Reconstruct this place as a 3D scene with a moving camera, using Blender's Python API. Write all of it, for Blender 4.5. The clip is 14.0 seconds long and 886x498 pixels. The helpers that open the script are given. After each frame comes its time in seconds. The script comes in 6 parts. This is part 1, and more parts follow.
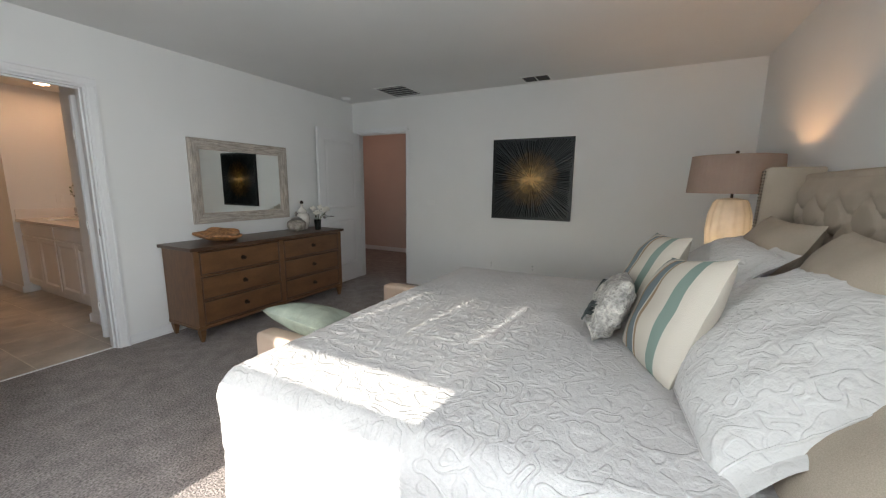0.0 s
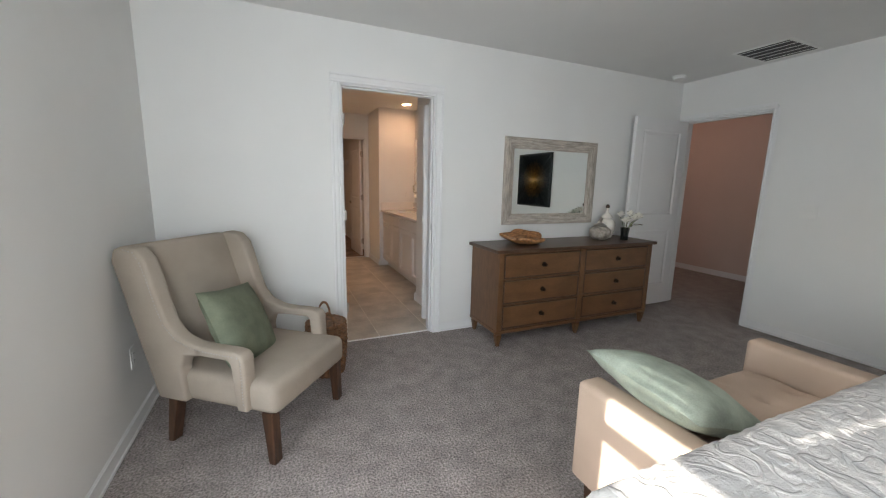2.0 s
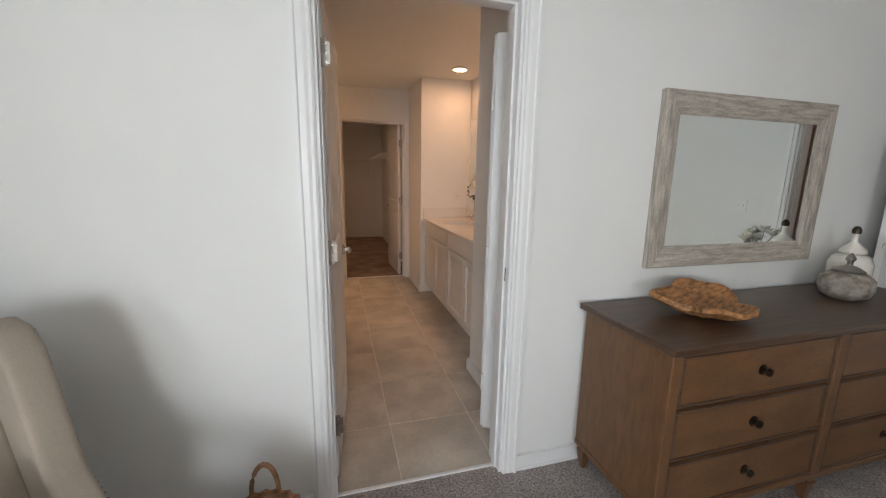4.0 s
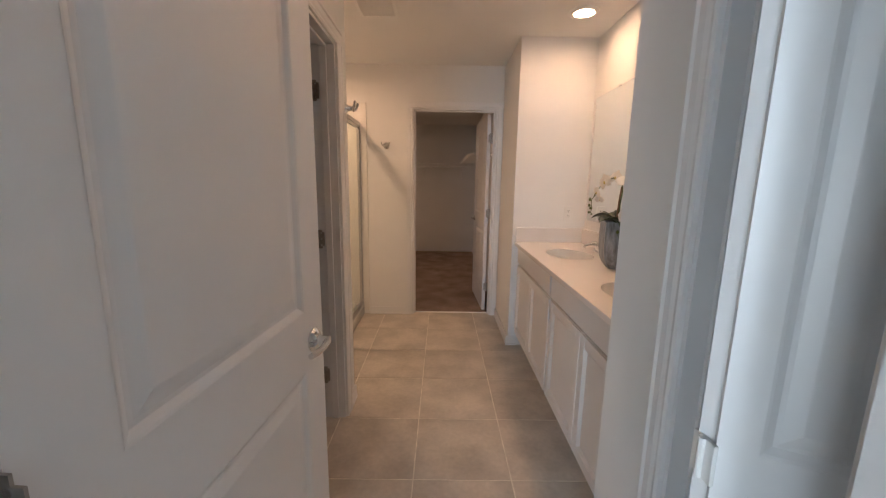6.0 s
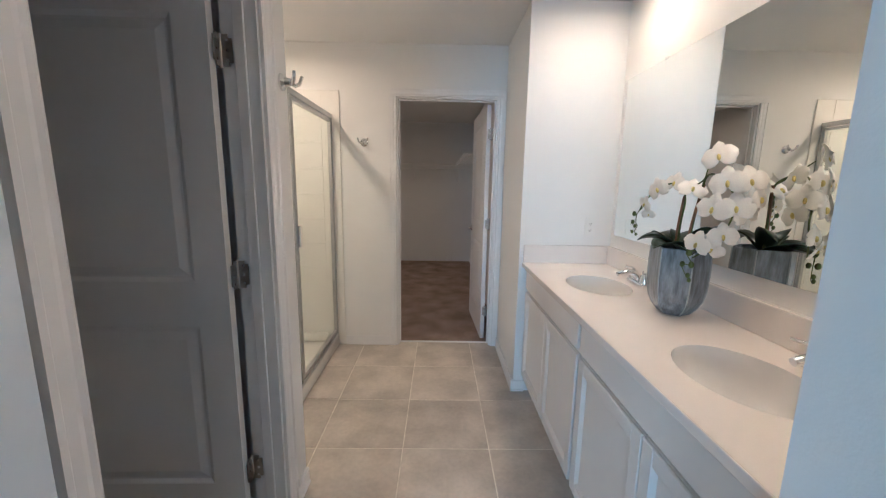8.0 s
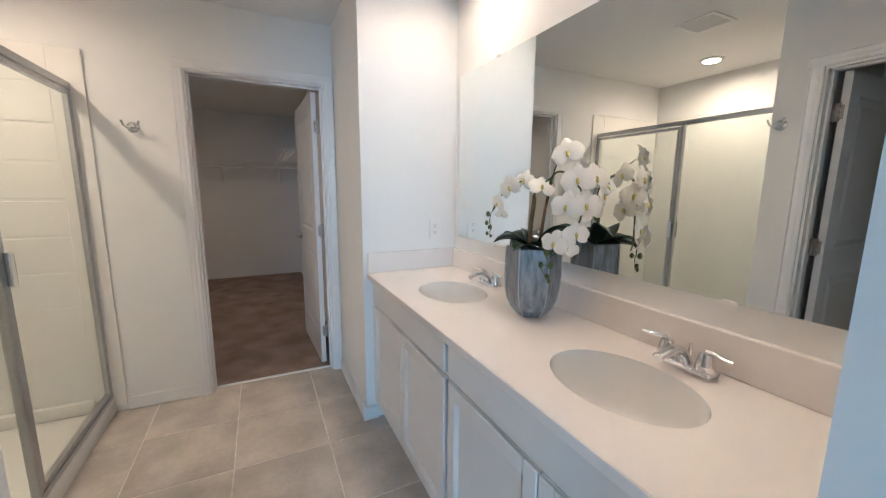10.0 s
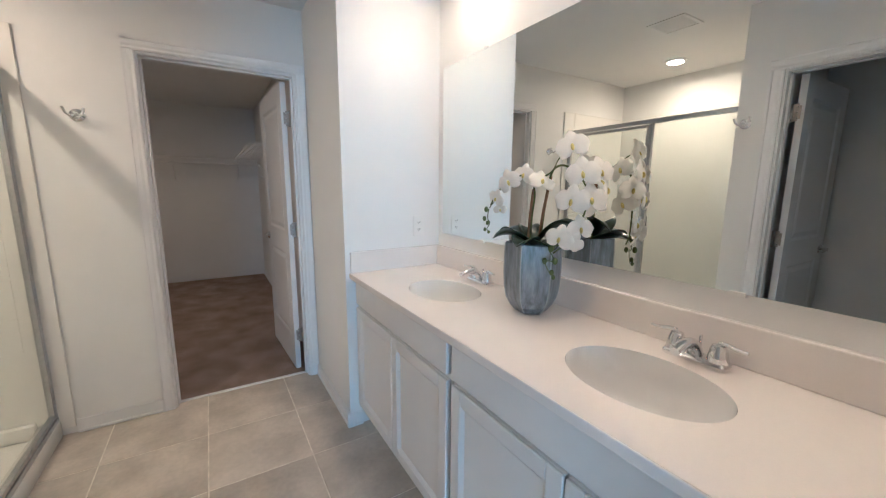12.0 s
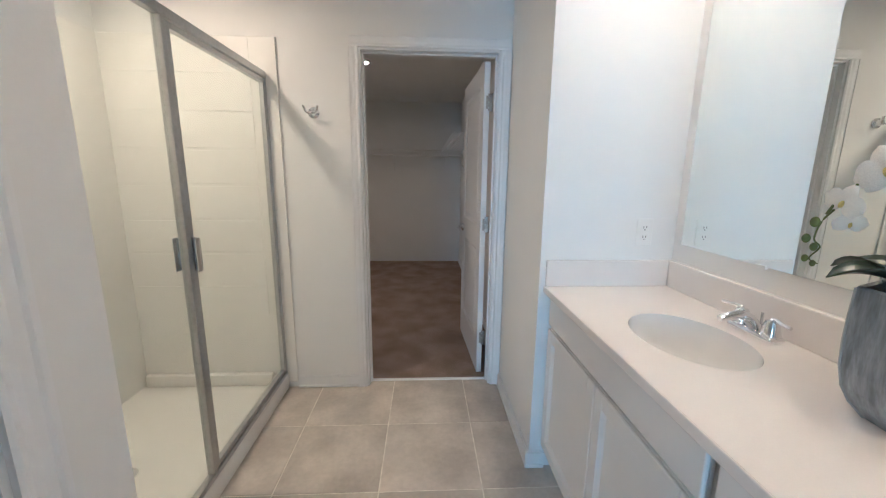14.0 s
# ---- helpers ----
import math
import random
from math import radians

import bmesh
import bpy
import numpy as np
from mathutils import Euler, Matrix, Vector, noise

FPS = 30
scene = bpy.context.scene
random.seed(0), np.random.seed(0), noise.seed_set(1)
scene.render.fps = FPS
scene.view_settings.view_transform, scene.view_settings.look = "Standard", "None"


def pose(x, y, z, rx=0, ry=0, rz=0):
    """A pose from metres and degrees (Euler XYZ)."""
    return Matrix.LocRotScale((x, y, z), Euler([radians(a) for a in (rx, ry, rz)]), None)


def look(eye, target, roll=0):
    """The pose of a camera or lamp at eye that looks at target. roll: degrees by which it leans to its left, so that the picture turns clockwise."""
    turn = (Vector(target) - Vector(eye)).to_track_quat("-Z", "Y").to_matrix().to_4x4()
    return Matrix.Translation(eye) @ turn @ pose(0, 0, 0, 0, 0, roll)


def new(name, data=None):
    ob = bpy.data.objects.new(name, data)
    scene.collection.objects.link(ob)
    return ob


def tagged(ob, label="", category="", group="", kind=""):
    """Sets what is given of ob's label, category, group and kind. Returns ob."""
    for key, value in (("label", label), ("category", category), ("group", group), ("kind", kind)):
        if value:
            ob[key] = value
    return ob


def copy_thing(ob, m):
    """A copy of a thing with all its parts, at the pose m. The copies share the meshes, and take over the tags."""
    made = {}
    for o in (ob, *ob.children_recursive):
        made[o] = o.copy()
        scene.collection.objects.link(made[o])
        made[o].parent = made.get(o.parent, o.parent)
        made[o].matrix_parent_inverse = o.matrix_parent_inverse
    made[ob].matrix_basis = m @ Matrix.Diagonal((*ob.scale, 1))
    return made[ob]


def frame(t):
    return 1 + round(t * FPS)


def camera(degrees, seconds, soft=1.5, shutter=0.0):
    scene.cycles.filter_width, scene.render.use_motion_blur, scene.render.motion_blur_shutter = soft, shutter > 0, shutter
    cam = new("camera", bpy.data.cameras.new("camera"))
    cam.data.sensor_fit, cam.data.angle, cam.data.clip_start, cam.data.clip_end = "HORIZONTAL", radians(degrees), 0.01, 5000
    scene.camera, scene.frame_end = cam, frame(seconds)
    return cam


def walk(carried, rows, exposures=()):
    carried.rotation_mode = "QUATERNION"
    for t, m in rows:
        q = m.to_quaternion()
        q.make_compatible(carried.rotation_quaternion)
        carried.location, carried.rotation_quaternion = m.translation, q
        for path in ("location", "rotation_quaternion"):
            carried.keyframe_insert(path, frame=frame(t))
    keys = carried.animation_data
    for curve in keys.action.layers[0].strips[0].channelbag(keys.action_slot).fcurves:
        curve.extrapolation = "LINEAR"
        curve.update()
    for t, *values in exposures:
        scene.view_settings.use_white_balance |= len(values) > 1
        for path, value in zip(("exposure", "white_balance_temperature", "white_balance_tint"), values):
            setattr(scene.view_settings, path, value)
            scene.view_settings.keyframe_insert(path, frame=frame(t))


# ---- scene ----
cam = camera(99.4, 14.0, soft=1.2)
PATH = [
    (0, (-1.444, -3.669, 1.33), (0.309, -2.764, 1.002), 0.6),
    (0.5, (-1.386, -3.557, 1.33), (0.272, -2.489, 0.993), 0.7),
    (1, (-1.3, -3.422, 1.325), (0.105, -2.041, 0.984), 0.8),
    (1.5, (-1.277, -3.241, 1.318), (-0.228, -1.572, 0.976), 1.0),
    (2, (-1.283, -2.975, 1.319), (-0.497, -1.168, 0.977), 1.2),
    (2.2, (-1.269, -2.864, 1.326), (-0.544, -1.033, 0.977), 1.3),
    (4.3, (-0.692, -1.154, 1.353), (-0.197, 0.748, 0.984), 0.8),
    (4.5, (-0.641, -0.995, 1.352), (-0.184, 0.917, 0.984), 0.7),
    (5, (-0.555, -0.64, 1.354), (-0.229, 1.3, 0.994), 0.8),
    (5.5, (-0.461, -0.35, 1.355), (-0.282, 1.611, 1.003), 1.0),
    (6, (-0.427, -0.144, 1.356), (-0.415, 1.826, 1.009), 0.9),
    (6.5, (-0.433, 0.062, 1.363), (-0.518, 2.031, 1.017), 1.0),
    (7, (-0.429, 0.233, 1.355), (-0.53, 2.202, 1.017), 1.1),
    (7.5, (-0.408, 0.374, 1.364), (-0.464, 2.344, 1.026), 1.0),
    (8, (-0.365, 0.515, 1.378), (-0.341, 2.487, 1.042), 0.9),
    (8.5, (-0.324, 0.614, 1.385), (-0.08, 2.57, 1.048), 0.9),
    (9, (-0.333, 0.701, 1.398), (0.182, 2.603, 1.057), 0.9),
    (9.2, (-0.338, 0.739, 1.385), (0.268, 2.616, 1.053), 0.8),
    (11.3, (-0.404, 0.879, 1.358), (0.66, 2.541, 1.033), 0.4),
    (11.5, (-0.423, 0.891, 1.355), (0.654, 2.546, 1.031), 0.4),
    (12, (-0.433, 0.946, 1.356), (0.605, 2.624, 1.029), 0.4),
    (12.5, (-0.395, 0.987, 1.359), (0.465, 2.762, 1.022), 0.5),
    (13, (-0.353, 1.042, 1.354), (0.216, 2.928, 1.009), 0.4),
    (13.5, (-0.336, 1.148, 1.342), (-0.058, 3.096, 0.982), 0.6),
    (14, (-0.341, 1.339, 1.357), (-0.242, 3.3, 0.975), 0.6),
]

# ---- world and light ----
EXPOSURES = [(0.0, 1.0, 6600, 10), (1.5, 1.22, 6550, 10), (2.2, 1.32, 6550, 10), (4.3, 1.5, 6700, 11), (5.0, 1.5, 6750, 11), (5.5, 1.45, 6450, 9), (6.0, 1.82, 5750, 6), (6.5, 1.98, 4950, 2), (7.0, 2.15, 4380, -4), (7.5, 2.22, 4330, -6), (9.0, 2.27, 4260, -8), (11.5, 2.3, 4220, -8), (14.0, 2.36, 4090, -10)]
walk(cam, [(t, look(eye, target, roll)) for t, eye, target, roll in PATH], EXPOSURES)

SUN_EL, SUN_AZ = 29.2, -7.6   # azimuth: the way the light travels, degrees from +x
world = bpy.data.worlds.new("sky")
scene.world = world
world.use_nodes = True
wn = world.node_tree.nodes
sky = wn.new("ShaderNodeTexSky")
sky.sky_type = "NISHITA"
sky.sun_disc = False
sky.sun_elevation = radians(SUN_EL)
wn["Background"].inputs["Strength"].default_value = 0.12
world.node_tree.links.new(sky.outputs[0], wn["Background"].inputs["Color"])


def sun_light():
    data = bpy.data.lights.new("sun", "SUN")
    data.energy, data.angle, data.color = 5.0, radians(0.5), (1.0, 0.95, 0.86)
    ob = new("sun", data)
    a, e = radians(SUN_AZ), radians(SUN_EL)
    way = Vector((math.cos(a) * math.cos(e), math.sin(a) * math.cos(e), -math.sin(e)))
    ob.matrix_world = Matrix.Translation((-6, -3, 6)) @ way.to_track_quat("-Z", "Y").to_matrix().to_4x4()
    back = -way
    sky.sun_rotation = math.atan2(back.x, back.y)


sun_light()


def area_light(name, m, w, h, watts, colour, spread=180):
    data = bpy.data.lights.new(name, "AREA")
    data.shape, data.size, data.size_y, data.energy, data.color, data.spread = "RECTANGLE", w, h, watts, colour, radians(spread)
    ob = new(name, data)
    ob.matrix_world = m
    return ob


def point_light(name, at, watts, colour, radius=0.04):
    data = bpy.data.lights.new(name, "POINT")
    data.energy, data.color, data.shadow_soft_size = watts, colour, radius
    ob = new(name, data)
    ob.location = at
    return ob


# ---- materials ----
def mat(name, colour, rough=0.6, metal=0.0, vary=0.06, scale=6.0, bump=0.0, bump_scale=60.0, fine=0.0, spec=0.5, coat=0.0, stretch=None, second=None, dist=0.002, per=0.0):
    """Base colour with broad and fine variation, and relief of a set depth."""
    m = bpy.data.materials.new(name)
    m.use_nodes = True
    nt = m.node_tree
    n, l = nt.nodes, nt.links
    b = n["Principled BSDF"]
    b.inputs["Roughness"].default_value, b.inputs["Metallic"].default_value = rough, metal
    b.inputs["Specular IOR Level"].default_value, b.inputs["Coat Weight"].default_value = spec, coat
    tc = n.new("ShaderNodeTexCoord")
    mp = n.new("ShaderNodeMapping")
    l.new(tc.outputs["Object"], mp.inputs["Vector"])
    if stretch:
        mp.inputs["Scale"].default_value = stretch
    big = n.new("ShaderNodeTexNoise")
    big.inputs["Scale"].default_value, big.inputs["Detail"].default_value = scale, 5
    l.new(mp.outputs[0], big.inputs["Vector"])
    dark = [c * (1 - 2.2 * vary) for c in colour] if second is None else second
    light = [min(1, c * (1 + 1.2 * vary)) for c in colour]
    ramp = n.new("ShaderNodeValToRGB")
    ramp.color_ramp.elements[0].position, ramp.color_ramp.elements[1].position = 0.32, 0.68
    ramp.color_ramp.elements[0].color, ramp.color_ramp.elements[1].color = (*dark, 1), (*light, 1)
    l.new(big.outputs["Fac"], ramp.inputs["Fac"])
    out = ramp.outputs["Color"]
    small = n.new("ShaderNodeTexNoise")
    small.inputs["Scale"].default_value, small.inputs["Detail"].default_value = bump_scale, 4
    l.new(mp.outputs[0], small.inputs["Vector"])
    if fine:
        mr = n.new("ShaderNodeMapRange")
        mr.inputs["From Min"].default_value, mr.inputs["From Max"].default_value = 0.3, 0.7
        mr.inputs["To Min"].default_value, mr.inputs["To Max"].default_value = 1 - fine, 1 + fine
        l.new(small.outputs["Fac"], mr.inputs["Value"])
        mix = n.new("ShaderNodeMix")
        mix.data_type, mix.blend_type = "RGBA", "MULTIPLY"
        mix.inputs["Factor"].default_value = 1
        l.new(out, mix.inputs["A"])
        l.new(mr.outputs[0], mix.inputs["B"])
        out = mix.outputs["Result"]
    if per:
        info = n.new("ShaderNodeObjectInfo")
        shift = n.new("ShaderNodeVectorMath")
        shift.operation = "SCALE"
        shift.inputs[0].default_value = (31.0, 17.0, 7.0)
        l.new(info.outputs["Random"], shift.inputs["Scale"])
        l.new(shift.outputs[0], mp.inputs["Location"])
        mr2 = n.new("ShaderNodeMapRange")
        mr2.inputs["To Min"].default_value, mr2.inputs["To Max"].default_value = 1 - per, 1 + per
        l.new(info.outputs["Random"], mr2.inputs["Value"])
        mix2 = n.new("ShaderNodeMix")
        mix2.data_type, mix2.blend_type = "RGBA", "MULTIPLY"
        mix2.inputs["Factor"].default_value = 1
        l.new(out, mix2.inputs["A"])
        l.new(mr2.outputs[0], mix2.inputs["B"])
        out = mix2.outputs["Result"]
    l.new(out, b.inputs["Base Color"])
    if bump:
        bp = n.new("ShaderNodeBump")
        bp.inputs["Strength"].default_value, bp.inputs["Distance"].default_value = bump, dist
        l.new(small.outputs["Fac"], bp.inputs["Height"])
        l.new(bp.outputs[0], b.inputs["Normal"])
    return m


M_WALL = mat("wall_paint", (0.80, 0.80, 0.785), 0.75, vary=0.012, scale=1.5, bump=0.25, bump_scale=180, dist=0.0015)
M_CEIL = mat("ceiling_paint", (0.80, 0.80, 0.785), 0.85, vary=0.012, scale=1.5, bump=0.3, bump_scale=120, dist=0.002)
M_TRIM = mat("trim_paint", (0.80, 0.80, 0.80), 0.38, vary=0.012, scale=3, bump=0.06, bump_scale=90)
M_CARPET = mat("carpet", (0.37, 0.33, 0.315), 0.95, vary=0.085, scale=9, bump=1.0, bump_scale=95, fine=0.5, spec=0.1, dist=0.012)
M_CLOSETCARPET = mat("closet_carpet", (0.36, 0.275, 0.23), 0.95, vary=0.14, scale=4.5, bump=1.0, bump_scale=170, fine=0.3, spec=0.1, dist=0.01)
M_TILE = mat("tile", (0.56, 0.505, 0.44), 0.42, vary=0.10, scale=5, bump=0.1, bump_scale=45, fine=0.06, per=0.05, dist=0.001)
M_GROUT = mat("grout", (0.78, 0.73, 0.64), 0.9, vary=0.08, scale=20, bump=0.3, bump_scale=200)
M_DRESSER = mat("dresser_wood", (0.152, 0.072, 0.030), 0.42, vary=0.10, scale=4, bump=0.08, bump_scale=40, fine=0.12, stretch=(1.2, 14, 3), dist=0.0008)
M_DARKTOP = mat("dresser_top_wood", (0.085, 0.045, 0.026), 0.35, vary=0.14, scale=4, bump=0.15, bump_scale=40, fine=0.22, stretch=(1.2, 14, 14), dist=0.0008)
M_DARKWOOD = mat("dark_leg_wood", (0.075, 0.035, 0.018), 0.4, vary=0.2, scale=4, bump=0.15, bump_scale=40, fine=0.2, stretch=(14, 14, 1.2))
M_WASHED = mat("washed_wood", (0.47, 0.42, 0.365), 0.7, vary=0.16, scale=5, bump=0.6, bump_scale=35, fine=0.25, stretch=(2, 16, 16), dist=0.002)
M_WASHED_V = mat("washed_wood_upright", (0.47, 0.42, 0.365), 0.7, vary=0.16, scale=5, bump=0.6, bump_scale=35, fine=0.25, stretch=(16, 16, 2), dist=0.002)
M_LINEN = mat("linen", (0.38, 0.325, 0.27), 0.9, vary=0.05, scale=4, bump=0.5, bump_scale=420, fine=0.1, spec=0.15, dist=0.001)
M_HEADLINEN = mat("headboard_linen", (0.47, 0.405, 0.33), 0.9, vary=0.05, scale=4, bump=0.5, bump_scale=420, fine=0.12, spec=0.15, dist=0.001)
M_BENCH = mat("bench_linen", (0.60, 0.46, 0.36), 0.9, vary=0.04, scale=4, bump=0.5, bump_scale=400, fine=0.1, spec=0.15, dist=0.001)
M_QUILT = mat("white_quilt", (0.57, 0.555, 0.55), 0.92, vary=0.03, scale=5, bump=0.6, bump_scale=130, fine=0.05, spec=0.1, dist=0.004)
M_SHAM = mat("white_sham", (0.70, 0.69, 0.68), 0.92, vary=0.02, scale=8, bump=0.8, bump_scale=45, spec=0.1, dist=0.007)
M_GREEN = mat("sage_velvet", (0.165, 0.185, 0.13), 0.85, vary=0.12, scale=9, bump=0.4, bump_scale=250, fine=0.12, spec=0.2)
M_AQUA = mat("aqua_velvet", (0.40, 0.45, 0.375), 0.8, vary=0.14, scale=8, bump=0.4, bump_scale=250, fine=0.12, spec=0.2)
M_CHROME = mat("chrome", (0.80, 0.80, 0.81), 0.08, 1.0, vary=0.02)
M_NICKEL = mat("brushed_nickel", (0.42, 0.39, 0.36), 0.32, 1.0, vary=0.05, fine=0.08)
M_ALU = mat("brushed_aluminium", (0.50, 0.51, 0.52), 0.35, 1.0, vary=0.05, scale=3, fine=0.06)
M_BRONZE = mat("bronze", (0.06, 0.045, 0.035), 0.35, 0.9, vary=0.1)
M_COUNTER = mat("cultured_marble", (0.80, 0.765, 0.735), 0.22, vary=0.012, scale=4, fine=0.012, bump_scale=300)
M_PORCELAIN = mat("porcelain", (0.80, 0.80, 0.79), 0.08, vary=0.01)
M_CAB = mat("cabinet_paint", (0.70, 0.69, 0.68), 0.4, vary=0.015, scale=3, bump=0.06, bump_scale=90)
M_ACRYL = mat("shower_acrylic", (0.82, 0.81, 0.77), 0.18, vary=0.012, scale=3)
M_PLASTIC = mat("white_plastic", (0.80, 0.80, 0.78), 0.35, vary=0.01)
M_DARK = mat("slot_shade", (0.03, 0.03, 0.03), 0.7, vary=0.1)
M_GREYVENT = mat("vent_shade_and_print", (0.05, 0.05, 0.05), 0.8, vary=0.1)
M_WICKER = mat("wicker", (0.21, 0.10, 0.045), 0.6, vary=0.25, scale=30, bump=0.5, bump_scale=150, fine=0.3)
M_ROOT = mat("root_wood", (0.40, 0.185, 0.07), 0.45, vary=0.3, scale=7, bump=0.5, bump_scale=40, fine=0.2, stretch=(3, 10, 10), dist=0.003)
M_CANVAS = mat("black_canvas", (0.008, 0.011, 0.011), 0.45, vary=0.3, scale=8, bump=0.4, bump_scale=200)
# Warm light of the hall is put into this wall colour.
M_HALL = mat("hall_paint_warm_lit", (0.62, 0.50, 0.45), 0.8, vary=0.02, scale=1.5, bump=0.2, bump_scale=160)
M_GLAZE = mat("white_glaze", (0.78, 0.74, 0.68), 0.12, vary=0.06, scale=14, coat=0.4)
M_SHADE = mat("lamp_shade", (0.42, 0.34, 0.29), 0.9, vary=0.05, bump=0.4, bump_scale=300, fine=0.1)
M_PETAL = mat("petal", (0.86, 0.83, 0.76), 0.55, vary=0.04, scale=20)
M_YELLOW = mat("petal_heart", (0.66, 0.55, 0.17), 0.5, vary=0.2, scale=60)
M_LEAF = mat("leaf", (0.012, 0.032, 0.016), 0.3, vary=0.2, scale=12)
M_STEM = mat("stem", (0.09, 0.12, 0.03), 0.5, vary=0.25, scale=20)
M_CANE = mat("cane", (0.22, 0.12, 0.06), 0.6, vary=0.2, scale=20)
M_SOIL = mat("soil", (0.02, 0.017, 0.014), 0.95, vary=0.3, scale=60, bump=1, bump_scale=80, dist=0.01)
M_VASE = mat("grey_ceramic", (0.23, 0.255, 0.285), 0.28, vary=0.22, scale=9, fine=0.12, bump_scale=40, stretch=(6, 6, 1.2), coat=0.3)


def scroll_relief(m, scale, depth, lines):
    """Raised tufted scrolls: ridges along the level lines of a soft noise."""
    n, l = m.node_tree.nodes, m.node_tree.links
    tc, nz, mul, sn, up, bp = n.new("ShaderNodeTexCoord"), n.new("ShaderNodeTexNoise"), n.new("ShaderNodeMath"), n.new("ShaderNodeMath"), n.new("ShaderNodeMapRange"), n.new("ShaderNodeBump")
    nz.inputs["Scale"].default_value, nz.inputs["Detail"].default_value, nz.inputs["Distortion"].default_value = scale, 0.0, 0.5
    mul.operation, sn.operation, mul.inputs[1].default_value = "MULTIPLY", "SINE", lines
    up.interpolation_type = "SMOOTHSTEP"
    up.inputs["From Min"].default_value, up.inputs["From Max"].default_value = 0.25, 0.95
    l.new(tc.outputs["Object"], nz.inputs["Vector"])
    l.new(nz.outputs["Fac"], mul.inputs[0])
    l.new(mul.outputs[0], sn.inputs[0])
    l.new(sn.outputs[0], up.inputs["Value"])
    l.new(up.outputs[0], bp.inputs["Height"])
    bp.inputs["Strength"].default_value, bp.inputs["Distance"].default_value = 1.0, depth
    b = n["Principled BSDF"]
    l.new(b.inputs["Normal"].links[0].from_socket, bp.inputs["Normal"])
    l.new(bp.outputs[0], b.inputs["Normal"])


scroll_relief(M_QUILT, 15.5, 0.0018, 24.0)
scroll_relief(M_SHAM, 20.0, 0.0014, 18.0)


def mirror_mat():
    m = mat("mirror_silver", (0.86, 0.89, 0.88), 0.0, 1.0, vary=0.0)
    return m


M_MIRROR = mirror_mat()


def glass_mat(name, tint, rough=0.0):
    m = bpy.data.materials.new(name)
    m.use_nodes = True
    n, l = m.node_tree.nodes, m.node_tree.links
    tr, gl, mx = n.new("ShaderNodeBsdfTransparent"), n.new("ShaderNodeBsdfGlossy"), n.new("ShaderNodeMixShader")
    tr.inputs["Color"].default_value = (*tint, 1)
    gl.inputs["Roughness"].default_value = rough
    mx.inputs[0].default_value = 0.04
    l.new(tr.outputs[0], mx.inputs[1])
    l.new(gl.outputs[0], mx.inputs[2])
    l.new(mx.outputs[0], n["Material Output"].inputs["Surface"])
    return m


M_GLASS = glass_mat("clear_glass", (0.94, 0.96, 0.95))


def glow_mat(name, colour, strength):
    m = bpy.data.materials.new(name)
    m.use_nodes = True
    b = m.node_tree.nodes["Principled BSDF"]
    b.inputs["Base Color"].default_value = (0.8, 0.8, 0.8, 1)
    b.inputs["Emission Color"].default_value, b.inputs["Emission Strength"].default_value = (*colour, 1), strength
    return m


WARM = (1.0, 0.555, 0.305)
M_BULB = glow_mat("lit_lens", WARM, 6.0)


# ---- building helpers ----
def part(name, bm, material, parent=None, label="", smooth=False, m=None):
    """Links a bmesh as one mesh object, under a thing or part if given."""
    me = bpy.data.meshes.new(name)
    bm.normal_update()
    bm.to_mesh(me)
    bm.free()
    me.materials.append(material)
    if smooth:
        for p in me.polygons:
            p.use_smooth = True
        me.set_sharp_from_angle(angle=radians(40))
    ob = new(name, me)
    if parent:
        ob.parent = parent
    if m is not None:
        ob.matrix_local = m
    if label:
        ob["label"] = label
    return ob


def empty(name, m=None, **tags):
    ob = new(name)
    if m is not None:
        ob.matrix_basis = m
    return tagged(ob, **tags)


def box(lo, hi, bevel=0.0, seg=2, bm=None, m=None):
    """A box from corner to corner, with rounded edges if asked."""
    own = bmesh.new()
    bmesh.ops.create_cube(own, size=1)
    s = [max(1e-4, hi[i] - lo[i]) for i in range(3)]
    c = [(hi[i] + lo[i]) / 2 for i in range(3)]
    bmesh.ops.transform(own, matrix=Matrix.LocRotScale(c, None, s), verts=own.verts)
    if bevel:
        bmesh.ops.bevel(own, geom=own.edges[:], offset=min(bevel, min(s) * 0.49), segments=seg, profile=0.5, affect="EDGES")
    if m is not None:
        bmesh.ops.transform(own, matrix=m, verts=own.verts)
    if bm is None:
        return own
    me = bpy.data.meshes.new("tmp")
    own.to_mesh(me)
    own.free()
    bm.from_mesh(me)
    bpy.data.meshes.remove(me)
    return bm


def lathe(profile, seg=32, bm=None, flute=0, depth=0.0, facets=False):
    """A turned body from (radius, height) pairs; flute: number of lobes."""
    bm = bm or bmesh.new()
    rings = []
    for r, z in profile:
        ring = []
        for i in range(seg):
            a = 2 * math.pi * i / seg
            rr = r * (1 + depth * math.cos(flute * a)) if flute else r
            ring.append(bm.verts.new((rr * math.cos(a), rr * math.sin(a), z)))
        rings.append(ring)
    for a, b in zip(rings, rings[1:]):
        for i in range(seg):
            j = (i + 1) % seg
            bm.faces.new((a[i], a[j], b[j], b[i]))
    if profile[0][0] > 1e-4:
        bm.faces.new(rings[0][::-1])
    if profile[-1][0] > 1e-4:
        bm.faces.new(rings[-1])
    return bm


